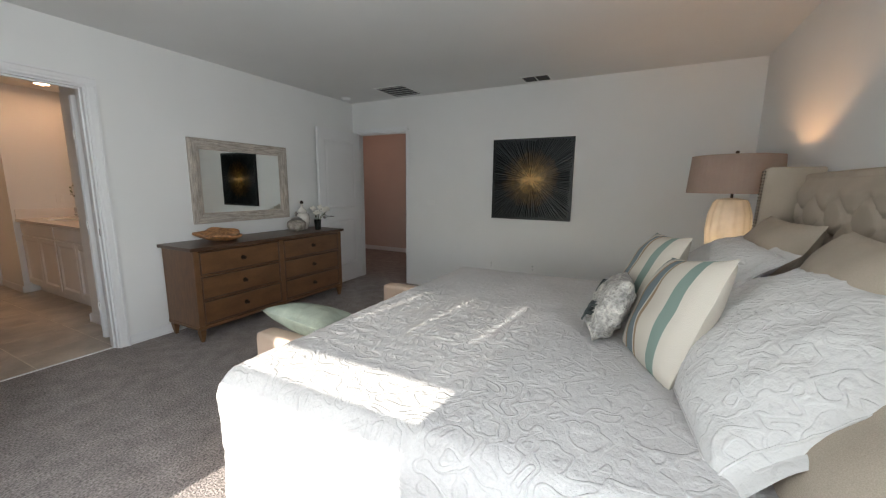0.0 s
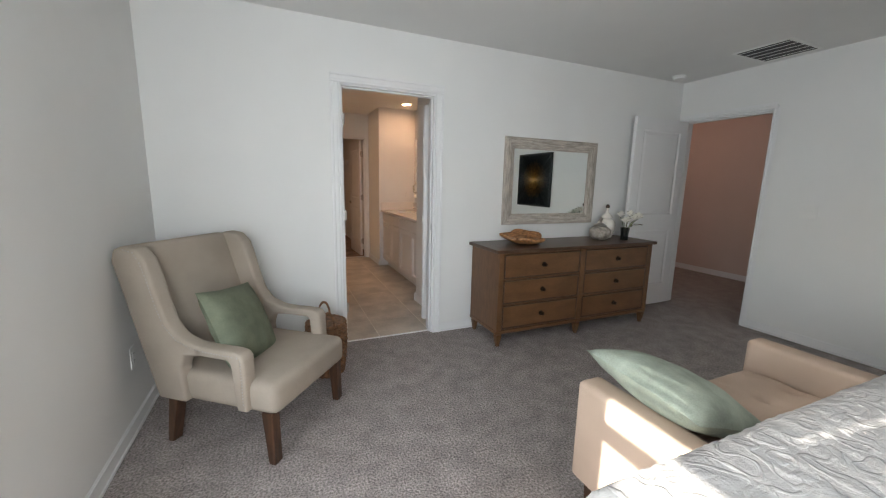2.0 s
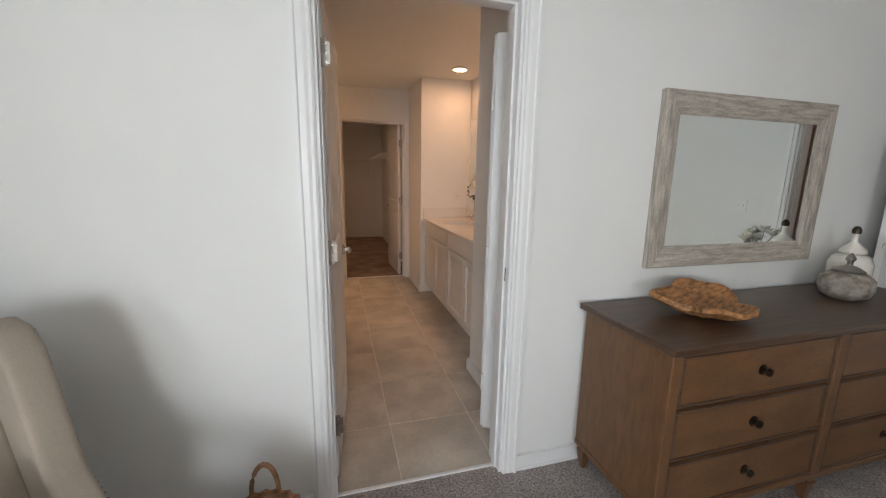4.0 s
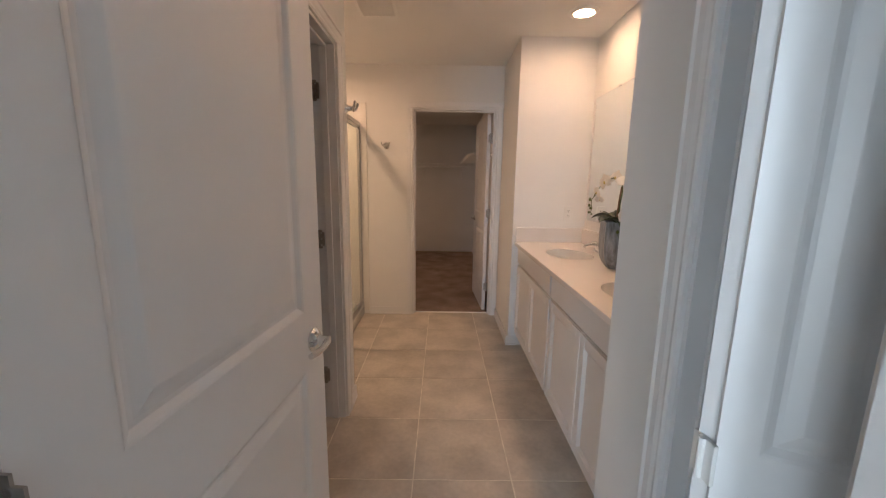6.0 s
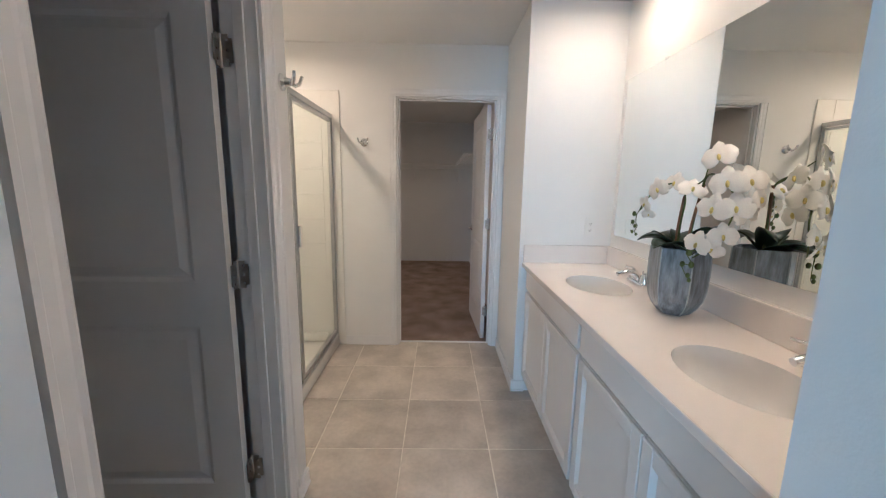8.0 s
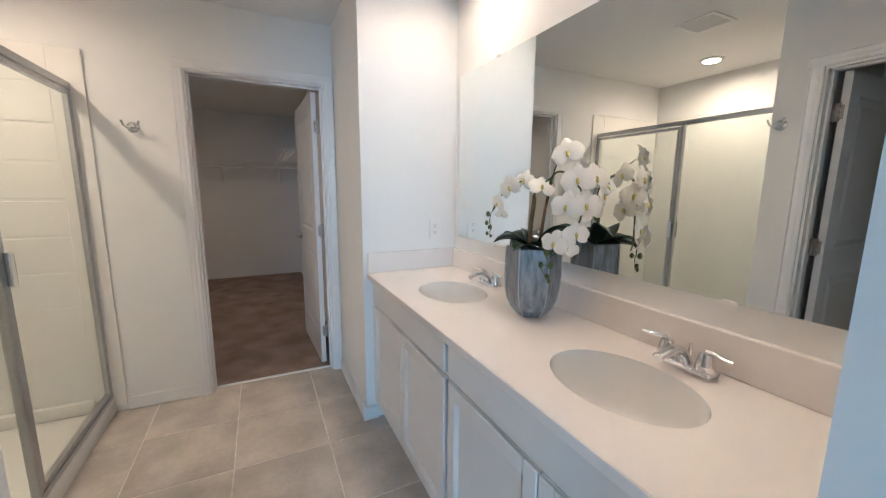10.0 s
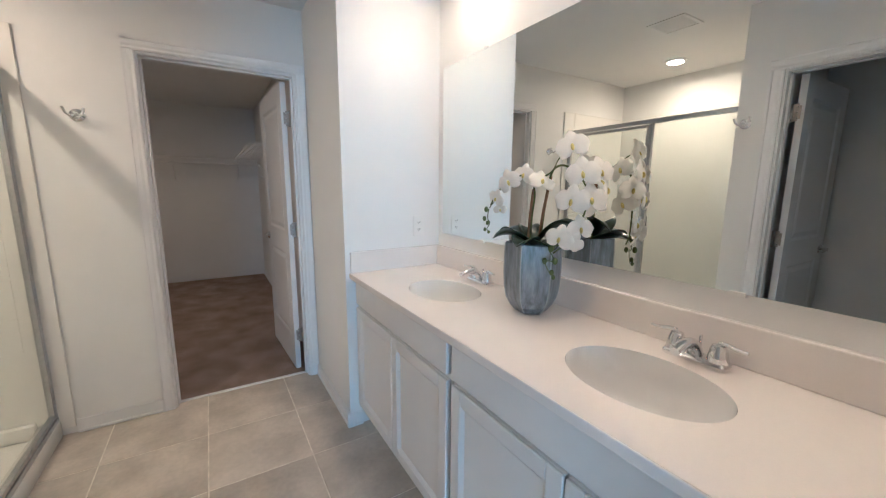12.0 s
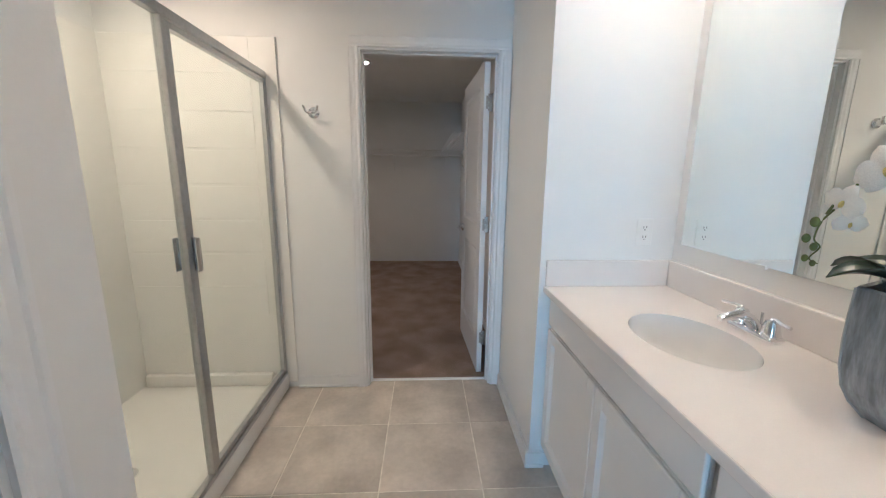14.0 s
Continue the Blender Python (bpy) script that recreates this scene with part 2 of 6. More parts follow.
def tube(points, radius, seg=8, bm=None, taper=1.0):
    """A round rod through the points."""
    bm = bm or bmesh.new()
    pts = [Vector(p) for p in points]
    rings = []
    for i, p in enumerate(pts):
        d = (pts[min(i + 1, len(pts) - 1)] - pts[max(i - 1, 0)]).normalized()
        up = Vector((0, 0, 1)) if abs(d.z) < 0.9 else Vector((1, 0, 0))
        x = d.cross(up).normalized()
        y = x.cross(d)
        r = radius * (1 + (taper - 1) * i / max(1, len(pts) - 1))
        rings.append([bm.verts.new(p + r * (x * math.cos(2 * math.pi * k / seg) + y * math.sin(2 * math.pi * k / seg))) for k in range(seg)])
    for a, b in zip(rings, rings[1:]):
        for k in range(seg):
            j = (k + 1) % seg
            bm.faces.new((a[k], a[j], b[j], b[k]))
    bm.faces.new(rings[0][::-1])
    bm.faces.new(rings[-1])
    return bm


def curve(p0, p1, p2, n=10):
    """Points along a bow from p0 to p2 towards p1."""
    p0, p1, p2 = Vector(p0), Vector(p1), Vector(p2)
    return [(1 - t) ** 2 * p0 + 2 * t * (1 - t) * p1 + t * t * p2 for t in (i / n for i in range(n + 1))]


def prism(outline, lo, hi, axis="y", bevel=0.0, seg=2):
    """An outline (a, b) pushed out along an axis: axis y gives (x, z), x gives (y, z), z gives (x, y)."""
    bm = bmesh.new()
    put = {"y": lambda a, b, d: (a, d, b), "x": lambda a, b, d: (d, a, b), "z": lambda a, b, d: (a, b, d)}[axis]
    v0 = [bm.verts.new(put(a, b, lo)) for a, b in outline]
    v1 = [bm.verts.new(put(a, b, hi)) for a, b in outline]
    bm.faces.new(v0)
    bm.faces.new(v1[::-1])
    for i in range(len(v0)):
        j = (i + 1) % len(v0)
        bm.faces.new((v0[j], v0[i], v1[i], v1[j]))
    bmesh.ops.recalc_face_normals(bm, faces=bm.faces[:])
    if bevel:
        bmesh.ops.bevel(bm, geom=bm.edges[:], offset=bevel, segments=seg, profile=0.5, affect="EDGES")
    return bm


def structure(name, bm, material, label="", smooth=False):
    return tagged(part(name, bm, material, smooth=smooth), label=label, category=name.split("_")[0], kind="structure")


# ---- structure: bedroom ----
BX0, BX1, BY0, BH = -2.04, 2.853, -4.55, 2.455
DL, DR, DH = -0.848, -0.075, 2.035           # bathroom door opening
HY0, HY1, HH = -0.90, -0.06, 2.05           # hall door opening along y
WIN = [(-3.075, -1.75)]                      # window along y in the wall behind the walk
WZ0, WZ1 = 0.68, 2.2
T = 0.12


def wall_x(name, y0, y1, x0, x1, z1, holes, material, label):
    """A wall along x with holes (x0, x1, z0, z1)."""
    bm = bmesh.new()
    xs = x0
    for a, b, c, d in sorted(holes):
        box((xs, y0, 0), (a, y1, z1), bm=bm)
        if c > 0:
            box((a, y0, 0), (b, y1, c), bm=bm)
        box((a, y0, d), (b, y1, z1), bm=bm)
        xs = b
    box((xs, y0, 0), (x1, y1, z1), bm=bm)
    return structure(name, bm, material, label)


def wall_y(name, x0, x1, y0, y1, z1, holes, material, label):
    bm = bmesh.new()
    ys = y0
    for a, b, c, d in sorted(holes):
        box((x0, ys, 0), (x1, a, z1), bm=bm)
        if c > 0:
            box((x0, a, 0), (x1, b, c), bm=bm)
        box((x0, a, d), (x1, b, z1), bm=bm)
        ys = b
    box((x0, ys, 0), (x1, y1, z1), bm=bm)
    return structure(name, bm, material, label)


wall_x("wall_north", 0, T, BX0 - 0.2, BX1 + 0.15, BH, [(DL, DR, 0, DH)], M_WALL, "smooth white painted wall with bathroom doorway")
wall_y("wall_east", BX1, BX1 + T, BY0, 0, BH, [(HY0, HY1, 0, HH)], M_WALL, "smooth white painted wall with hall doorway")
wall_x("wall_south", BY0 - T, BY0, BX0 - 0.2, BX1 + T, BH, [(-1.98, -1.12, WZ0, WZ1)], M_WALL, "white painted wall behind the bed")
wall_y("wall_west", BX0 - 0.16, BX0, BY0, 0, BH, [(a, b, WZ0, WZ1) for a, b in WIN], M_WALL, "white painted wall with one window")
structure("floor", box((BX0, BY0, -0.1), (BX1 + 0.06, 0.05, 0)), M_CARPET, "grey-brown cut pile carpet")
structure("ceiling", box((BX0 - 0.2, BY0 - T, BH), (BX1 + T, T, BH + 0.1)), M_CEIL, "flat white painted ceiling")


def baseboard(x0, y0, x1, y1, side, h=0.085):
    """Skirting along a wall; side: the way it stands out, as (dx, dy)."""
    d = 0.014
    lo = (min(x0, x1) + min(0, side[0] * d), min(y0, y1) + min(0, side[1] * d), 0)
    hi = (max(x0, x1) + max(0, side[0] * d), max(y0, y1) + max(0, side[1] * d), h)
    bm = box(lo, hi)
    top = [e for e in bm.edges if all(v.co.z > h - 0.001 for v in e.verts)]
    bmesh.ops.bevel(bm, geom=top, offset=0.006, segments=2, affect="EDGES")
    structure("baseboard", bm, M_TRIM, "white painted wooden baseboard")
    if h > 0.08:
        d2 = 0.02
        lo = (min(x0, x1) + min(0, side[0] * d2), min(y0, y1) + min(0, side[1] * d2), 0)
        hi = (max(x0, x1) + max(0, side[0] * d2), max(y0, y1) + max(0, side[1] * d2), 0.018)
        structure("trim", box(lo, hi, 0.006), M_TRIM, "white shoe moulding at the baseboard")


CW = 0.068
baseboard(BX0, 0, DL - CW, 0, (0, -1))
baseboard(DR + CW, 0, BX1, 0, (0, -1))
baseboard(BX1, BY0, BX1, HY0 - 0.03, (-1, 0))
baseboard(BX0, BY0, BX0, -0.015, (1, 0))
baseboard(BX0 + 0.015, BY0, BX1 - 0.015, BY0, (0, 1))


def casing_bar(m, length, width=CW):
    """A moulded door casing bar along local z, profile across x, standing out along -y."""
    prof = [(0, 0), (0, -0.012), (0.008, -0.016), (0.018, -0.014), (0.03, -0.017), (0.05, -0.017), (0.056, -0.022), (width, -0.022), (width, 0)]
    bm = prism(prof, 0, length, "z")
    bmesh.ops.transform(bm, matrix=m, verts=bm.verts)
    if m.determinant() < 0:
        bmesh.ops.reverse_faces(bm, faces=bm.faces[:])
    return bm


def door_frame(name, m, width, height, depth, front=True, back=True, stop=0.07, cw=CW):
    """Jambs, stops and casings of an opening: local x across, y through, from the front face at y 0."""
    root = empty(name, m, label="white painted door frame with moulded casing", category="door frame", kind="structure")
    j = 0.018
    part("jamb", box((0, 0.001, 0), (j, depth - 0.001, height)), M_TRIM, root)
    part("jamb", box((width - j, 0.001, 0), (width, depth - 0.001, height)), M_TRIM, root)
    part("head", box((j, 0.001, height - j), (width - j, depth - 0.001, height)), M_TRIM, root)
    for a, b in ((j, j + 0.011), (width - j - 0.011, width - j)):
        part("stop", box((a, stop - 0.035, 0), (b, stop, height - j), 0.002), M_TRIM, root)
    part("stop", box((j + 0.011, stop - 0.035, height - j - 0.011), (width - j - 0.011, stop, height - j), 0.002), M_TRIM, root)
    flips = ([Matrix()] if front else []) + ([Matrix.Translation((0, depth, 0)) @ Matrix.Diagonal((1, -1, 1, 1))] if back else [])
    for f in flips:
        r = 0.006
        for mm, ln in ((Matrix.Translation((r, 0, 0)) @ Matrix.Diagonal((-1, 1, 1, 1)), height - r),
                       (Matrix.Translation((width - r, 0, 0)), height - r),
                       (Matrix.Translation((r - cw, 0, height - r)) @ Matrix(((0, 0, 1, 0), (0, 1, 0, 0), (1, 0, 0, 0), (0, 0, 0, 1))), width - 2 * r + 2 * cw)):
            part("casing", casing_bar(f @ mm, ln, cw), M_TRIM, root)
    return root


def panel_door(name, m, width, height, label, handle=True, thick=0.035, stile=0.11):
    """A two-panel leaf: hinge at local x 0, along +x, thickness along y from 0; hinges at x 0."""
    root = empty(name, m, label=label, category="door")
    zs = [(0.23, 0.86), (1.02, height - 0.12)]
    bm = bmesh.new()
    box((0, 0.009, 0), (width, thick - 0.009, height), bm=bm)
    for y0, y1 in ((0, 0.009), (thick - 0.009, thick)):
        box((0, y0, 0), (stile, y1, height), bm=bm)
        box((width - stile, y0, 0), (width, y1, height), bm=bm)
        zc = [0, zs[0][0], zs[0][1], zs[1][0], zs[1][1], height]
        for a, b in ((zc[0], zc[1]), (zc[2], zc[3]), (zc[4], zc[5])):
            box((stile, y0, a), (width - stile, y1, b), bm=bm)
    part("slab", bm, M_TRIM, root)
    for z0, z1 in zs:
        for side in (0, 1):
            y = 0.009 if side == 0 else thick - 0.009
            s = -1 if side == 0 else 1
            fm = bmesh.new()
            x0, x1 = stile, width - stile
            def ring(inset, out):
                return [fm.verts.new((px, y + s * out, pz)) for px, pz in ((x0 + inset, z0 + inset), (x1 - inset, z0 + inset), (x1 - inset, z1 - inset), (x0 + inset, z1 - inset))]
            rs = [ring(0, 0.0095), ring(0.005, 0.0075), ring(0.016, 0.0006), ring(0.024, 0.0006), ring(0.05, 0.0065), ring(0.052, 0.0068)]
            for a, b in zip(rs, rs[1:]):
                for i in range(4):
                    k = (i + 1) % 4
                    fm.faces.new((a[i], a[k], b[k], b[i]))
            fm.faces.new(rs[-1])
            bmesh.ops.recalc_face_normals(fm, faces=fm.faces[:])
            c = fm.faces[-1] if hasattr(fm.faces, "ensure_lookup_table") and not fm.faces.ensure_lookup_table() else None
            if c and c.normal.y * s < 0:
                bmesh.ops.reverse_faces(fm, faces=fm.faces[:])
            part("panel", fm, M_TRIM, root)
    if handle:
        hx, hz = width - 0.065, 0.93
        for s, y in ((-1, 0.0), (1, thick)):
            h = part("door_handle", lathe([(0.0, 0), (0.031, 0), (0.032, 0.004), (0.026, 0.012), (0.014, 0.018), (0.012, 0.045), (0.0, 0.046)], 24), M_CHROME, root, "chrome lever handle", True,
                     Matrix.Translation((hx, y, hz)) @ Matrix.Rotation(radians(90 if s < 0 else -90), 4, "X"))
            lev = tube([(0, 0, 0.04), (-0.03, 0.0, 0.046), (-0.07, 0.002, 0.047), (-0.112, 0.008, 0.044)], 0.0095, 10, taper=0.75)
            part("lever", lev, M_CHROME, h, smooth=True)
    return root


def hinge_at(x, y, z, way_a, way_b):
    """A butt hinge: a knuckle with two plates along the given ways."""
    root = empty("door_hinge", Matrix.Translation((x, y, z)), label="brushed nickel butt hinge with rounded leaves", category="hinge")
    for deg in (way_a, way_b):
        bm = box((0.003, -0.0016, -0.05), (0.040, 0.0016, 0.05))
        ends = [e for e in bm.edges if all(v.co.x > 0.03 for v in e.verts) and abs(e.verts[0].co.y - e.verts[1].co.y) > 0.001]
        bmesh.ops.bevel(bm, geom=ends, offset=0.012, segments=4, affect="EDGES")
        leaf = part("leaf", bm, M_NICKEL, root, m=Matrix.Rotation(radians(deg), 4, "Z"))
        for k in (-0.032, 0.0, 0.032):
            part("screw", lathe([(0.0045, -0.0024), (0.0045, 0.0024), (0, 0.0026)], 10), M_CHROME, leaf, m=Matrix.Translation((0.024, 0, k)) @ Matrix.Rotation(radians(90), 4, "X"))
    part("knuckle", lathe([(0, -0.053), (0.004, -0.053), (0.0065, -0.05), (0.0065, 0.05), (0.004, 0.053), (0, 0.053)], 14), M_NICKEL, root, smooth=True)
    return root


door_frame("door_frame_1", Matrix.Translation((DL, 0, 0)), DR - DL, DH, T)
door_frame("door_frame_2", Matrix.Translation((BX1, HY1, 0)) @ Matrix.Rotation(radians(-90), 4, "Z"), HY1 - HY0, HH, T, cw=0.03)

# ---- structure: hall ----
structure("hall_floor", box((BX1 + 0.06, -3.0, -0.1), (5.0, 2.5, 0)), M_CARPET, "grey-brown hall carpet")
structure("hall_wall", box((4.9, -3.0, 0), (5.0, 2.4, BH)), M_HALL, "hall wall with warm light put into its colour")
baseboard(4.9, -3.0, 4.9, 2.4, (-1, 0))
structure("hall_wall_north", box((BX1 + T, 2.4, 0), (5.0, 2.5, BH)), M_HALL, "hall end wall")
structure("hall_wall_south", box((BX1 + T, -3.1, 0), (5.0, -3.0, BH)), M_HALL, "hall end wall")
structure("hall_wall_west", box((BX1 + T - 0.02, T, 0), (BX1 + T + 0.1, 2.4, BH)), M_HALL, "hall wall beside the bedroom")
structure("hall_ceiling", box((BX1 + T, -3.1, BH), (5.0, 2.5, BH + 0.1)), M_CEIL, "hall ceiling")
# Unseen light added to brighten the hall; no fixture is built for it.
point_light("hall_fill", (BX1 + 0.85, 0.9, 2.3), 2.7, (1.0, 0.68, 0.54), 0.1)

pic = empty("framed_picture", Matrix.Translation((4.9, -1.66, 1.52)), label="dark framed picture with pale mat on the hall wall", category="picture")
fb = bmesh.new()
for lo, hi in (((-0.27, -0.33), (0.27, -0.30)), ((-0.27, 0.30), (0.27, 0.33)), ((-0.27, -0.30), (-0.24, 0.30)), ((0.24, -0.30), (0.27, 0.30))):
    box((-0.025, *lo), (-0.001, *hi), bm=fb)
part("frame", fb, M_CANVAS, pic)
part("mat_board", box((-0.012, -0.24, -0.30), (-0.004, 0.24, 0.30)), M_PLASTIC, pic)
part("print", box((-0.014, -0.15, -0.2), (-0.012, 0.15, 0.2)), M_GREYVENT, pic)

# ---- structure: bathroom ----
XL, XR, XR2, XM, YA0, YA1, YC, BH2 = -0.965, 0.10, 0.155, 0.735, 0.955, 2.885, 3.615, 2.44
WC0, WC1 = 1.10, 1.865                       # toilet room door opening along y
XS = -2.1                                    # outer side wall
CL, CR, CH = -0.715, 0.098, 2.06             # closet door opening
LY0, LY1 = 0.19, 0.63                        # linen closet opening


def tile_floor():
    floor = structure("floor_bathroom", box((XS, 0.05, -0.1), (XM, YC + 0.06, -0.0022)), M_GROUT, "beige porcelain tile floor with pale grout")
    s, g = 0.457, 0.006
    data = None
    nx0, ny0 = -0.54, 3.215
    for i in range(-4, 4):
        for k in range(-8, 2):
            x0, y0 = nx0 + i * s, ny0 + (k - 1) * s
            x1, y1 = min(x0 + s, XM), min(y0 + s, YC + 0.06)
            x0c, y0c = max(x0, XS), max(y0, 0.055)
            if x1 - x0c < 0.03 or y1 - y0c < 0.03:
                continue
            full = abs(x1 - x0c - s) < 1e-6 and abs(y1 - y0c - s) < 1e-6
            if full and data:
                ob = new("tile", data)
            else:
                bm = box((0, 0, -0.005), (x1 - x0c - g, y1 - y0c - g, 0))
                top = [e for e in bm.edges if all(v.co.z > -0.001 for v in e.verts)]
                bmesh.ops.bevel(bm, geom=top, offset=0.0015, segments=1, affect="EDGES")
                ob = part("tile", bm, M_TILE)
                if full:
                    data = ob.data
            ob.parent = floor
            ob.location = (x0c + g / 2, y0c + g / 2, 0)


wall_y("wall_toilet", XL - T, XL, T, 2.07, BH2, [(WC0, WC1, 0, DH)], M_WALL, "white painted wall beside the toilet room doorway")
structure("wall_shower_end", box((XS, 1.97, 0), (XL - T, 2.07, BH2)), M_WALL, "white painted wall between toilet room and shower")
wall_x("wall_closet", YC, YC + T, XS, XM + T, BH2, [(CL, CR, 0, CH)], M_WALL, "white painted wall with closet doorway")
structure("wall_bath_west", box((XS - T, T, 0), (XS, YC + T, BH2)), M_WALL, "white painted outer wall")
wall_y("wall_linen", XR, XR + 0.11, T, YA0 - 0.11, BH2, [(LY0, LY1, 0, DH)], M_WALL, "white painted wall with linen closet opening")
structure("wall_vanity_near", box((XR, YA0 - 0.11, 0), (XM, YA0, BH2)), M_WALL, "white painted wall end beside the vanity")
structure("wall_vanity_far", box((XR2, YA1, 0), (XM, YC, BH2)), M_WALL, "white painted wall closing the vanity alcove")
structure("wall_bath_east", box((XM, T, 0), (XM + T, YC, BH2)), M_WALL, "white painted wall behind the vanity")
structure("ceiling_bathroom", box((XS - T, T, BH2), (XM + T, YC + T, BH2 + 0.1)), M_CEIL, "flat white bathroom ceiling")

door_frame("door_frame_3", Matrix.Translation((XL, WC0, 0)) @ Matrix.Rotation(radians(90), 4, "Z"), WC1 - WC0, DH, T, back=False, stop=0.075)
door_frame("door_frame_4", Matrix.Translation((CL, YC, 0)), CR - CL, CH, T, back=False, stop=0.075, cw=0.05)
door_frame("door_frame_5", Matrix.Translation((XR, LY1, 0)) @ Matrix.Rotation(radians(-90), 4, "Z"), LY1 - LY0, DH, 0.11, back=False, stop=0.08, cw=0.06)
baseboard(XL, 1.94, XL, 2.07, (1, 0))
baseboard(XL, T, XL, WC0 - CW, (1, 0))
baseboard(-1.15, YC, CL - 0.052, YC, (0, -1))
baseboard(XR2, YA1, XR2, YC - 0.022, (-1, 0))
baseboard(XR2 - 0.02, YA1, 0.225, YA1, (0, -1))
baseboard(XR, LY1 + 0.062, XR, YA0, (-1, 0))
baseboard(XR - 0.02, YA0, 0.225, YA0, (0, 1))
tagged(part("threshold", box((DL + 0.018, 0.045, -0.004), (DR - 0.018, 0.062, 0.007), 0.003), M_TRIM), label="narrow white transition strip in the doorway", category="threshold", kind="structure")
tagged(part("threshold", box((CL + 0.018, YC + 0.05, -0.006), (CR - 0.018, YC + 0.075, 0.007), 0.003), M_TRIM), label="narrow white transition strip in the doorway", category="threshold", kind="structure")

# ---- structure: walk-in closet ----
KX0, KX1, KY1 = -2.0, 0.22, 7.3
structure("floor_closet", box((KX0, YC + 0.06, -0.1), (KX1, KY1, 0)), M_CLOSETCARPET, "mottled brown closet carpet")
structure("wall_closet_back", box((KX0, KY1, 0), (KX1, KY1 + T, BH2)), M_WALL, "plain painted closet wall")
structure("wall_closet_east", box((KX1, YC + T, 0), (KX1 + T, KY1, BH2)), M_WALL, "plain painted closet wall")
structure("wall_closet_west", box((KX0 - T, YC + T, 0), (KX0, KY1, BH2)), M_WALL, "plain painted closet wall")
structure("ceiling_closet", box((KX0 - T, YC + T, BH2), (KX1 + T, KY1 + T, BH2 + 0.1)), M_CEIL, "closet ceiling")
baseboard(KX0, KY1, KX1, KY1, (0, -1))
baseboard(KX1, YC + T, KX1, KY1 - 0.02, (-1, 0))

# ---- lights of the bathroom ----
def downlight(x, y, z, watts):
    root = empty("ceiling_light", Matrix.Translation((x, y, z)), label="round recessed ceiling light with white trim ring, lit", category="ceiling light", group="bathroom downlights")
    part("trim_ring", lathe([(0.062, -0.001), (0.09, -0.001), (0.092, -0.006), (0.086, -0.012), (0.066, -0.014), (0.062, -0.001)], 40), M_PLASTIC, root, smooth=True)
    part("diffuser", lathe([(0.0, -0.008), (0.0625, -0.008)], 32), M_BULB, root, "glowing warm lens")
    area = bpy.data.lights.new("downlight", "AREA")
    area.shape, area.size, area.energy, area.color, area.spread = "DISK", 0.11, watts, WARM, radians(170)
    lo = new("downlight", area)
    lo.location = (x, y, z - 0.016)


downlight(0.46, 2.46, BH2, 0.75)
downlight(0.46, 1.42, BH2, 1.15)
downlight(-1.63, 2.84, BH2, 3.3)
downlight(-0.95, 5.3, BH2, 1.7)

# ---- window, blind, outdoors ----
def window():
    y0, y1 = WIN[0]
    root = empty("window_1", None, label="white vinyl double hung window with raised lower blind", category="window", kind="structure")
    x0, x1 = BX0 - 0.12, BX0 - 0.05
    f = 0.045
    fm = box((x0, y0, WZ0), (x1, y0 + f, WZ1))
    box((x0, y1 - f, WZ0), (x1, y1, WZ1), bm=fm)
    box((x0, y0 + f, WZ0), (x1, y1 - f, WZ0 + f), bm=fm)
    box((x0, y0 + f, WZ1 - f), (x1, y1 - f, WZ1), bm=fm)
    part("window_frame", fm, M_TRIM, root)
    part("meeting_rail", box((x0 + 0.01, y0 + f, 1.468), (x1 - 0.01, y1 - f, 1.525), 0.004), M_TRIM, root)
    for z0, z1 in ((WZ0 + f, 1.468), (1.525, WZ1 - f)):
        p = part("pane", box((x0 + 0.03, y0 + f, z0), (x0 + 0.034, y1 - f, z1)), M_GLASS, root)
        p.visible_shadow = False
    part("window_sill", box((BX0 - 0.05, y0 - 0.03, WZ0 - 0.025), (BX0 + 0.05, y1 + 0.03, WZ0), 0.006), M_TRIM, root)
    blind = empty("window_blind", None, label="white slatted blind drawn halfway down the window", category="blind")
    holes = (-2.89, -2.61, -2.33, -2.05)
    z = 1.655
    part("bottom_rail", box((BX0 - 0.045, y0 + 0.01, 1.615), (BX0 - 0.015, y1 - 0.01, 1.635), 0.004), M_PLASTIC, blind)
    while z < WZ1 - 0.05:
        bm = bmesh.new()
        turn = Matrix.Translation((BX0, 0, z)) @ Matrix.Rotation(radians(-14), 4, "Y") @ Matrix.Translation((-BX0, 0, -z))
        xa, xb = BX0 - 0.033, BX0 - 0.03
        if z < 1.80:
            box((xa, y0 + 0.01, z - 0.021), (xb, y1 - 0.01, z + 0.0225), bm=bm, m=turn)
        else:
            box((xa, y0 + 0.01, z - 0.021), (xb, y1 - 0.01, z - 0.011), bm=bm, m=turn)
            box((xa, y0 + 0.01, z + 0.012), (xb, y1 - 0.01, z + 0.0225), bm=bm, m=turn)
            edges = [y0 + 0.01] + [q for h in holes for q in (h - 0.010, h + 0.010)] + [y1 - 0.01]
            for p, q in zip(edges[::2], edges[1::2]):
                box((xa, p, z - 0.011), (xb, q, z + 0.012), bm=bm, m=turn)
        part("slat", bm, M_PLASTIC, blind)
        z += 0.041
    part("head_rail", box((BX0 - 0.05, y0 + 0.005, WZ1 - 0.045), (BX0 - 0.008, y1 - 0.005, WZ1 - 0.002), 0.004), M_PLASTIC, blind)


window()


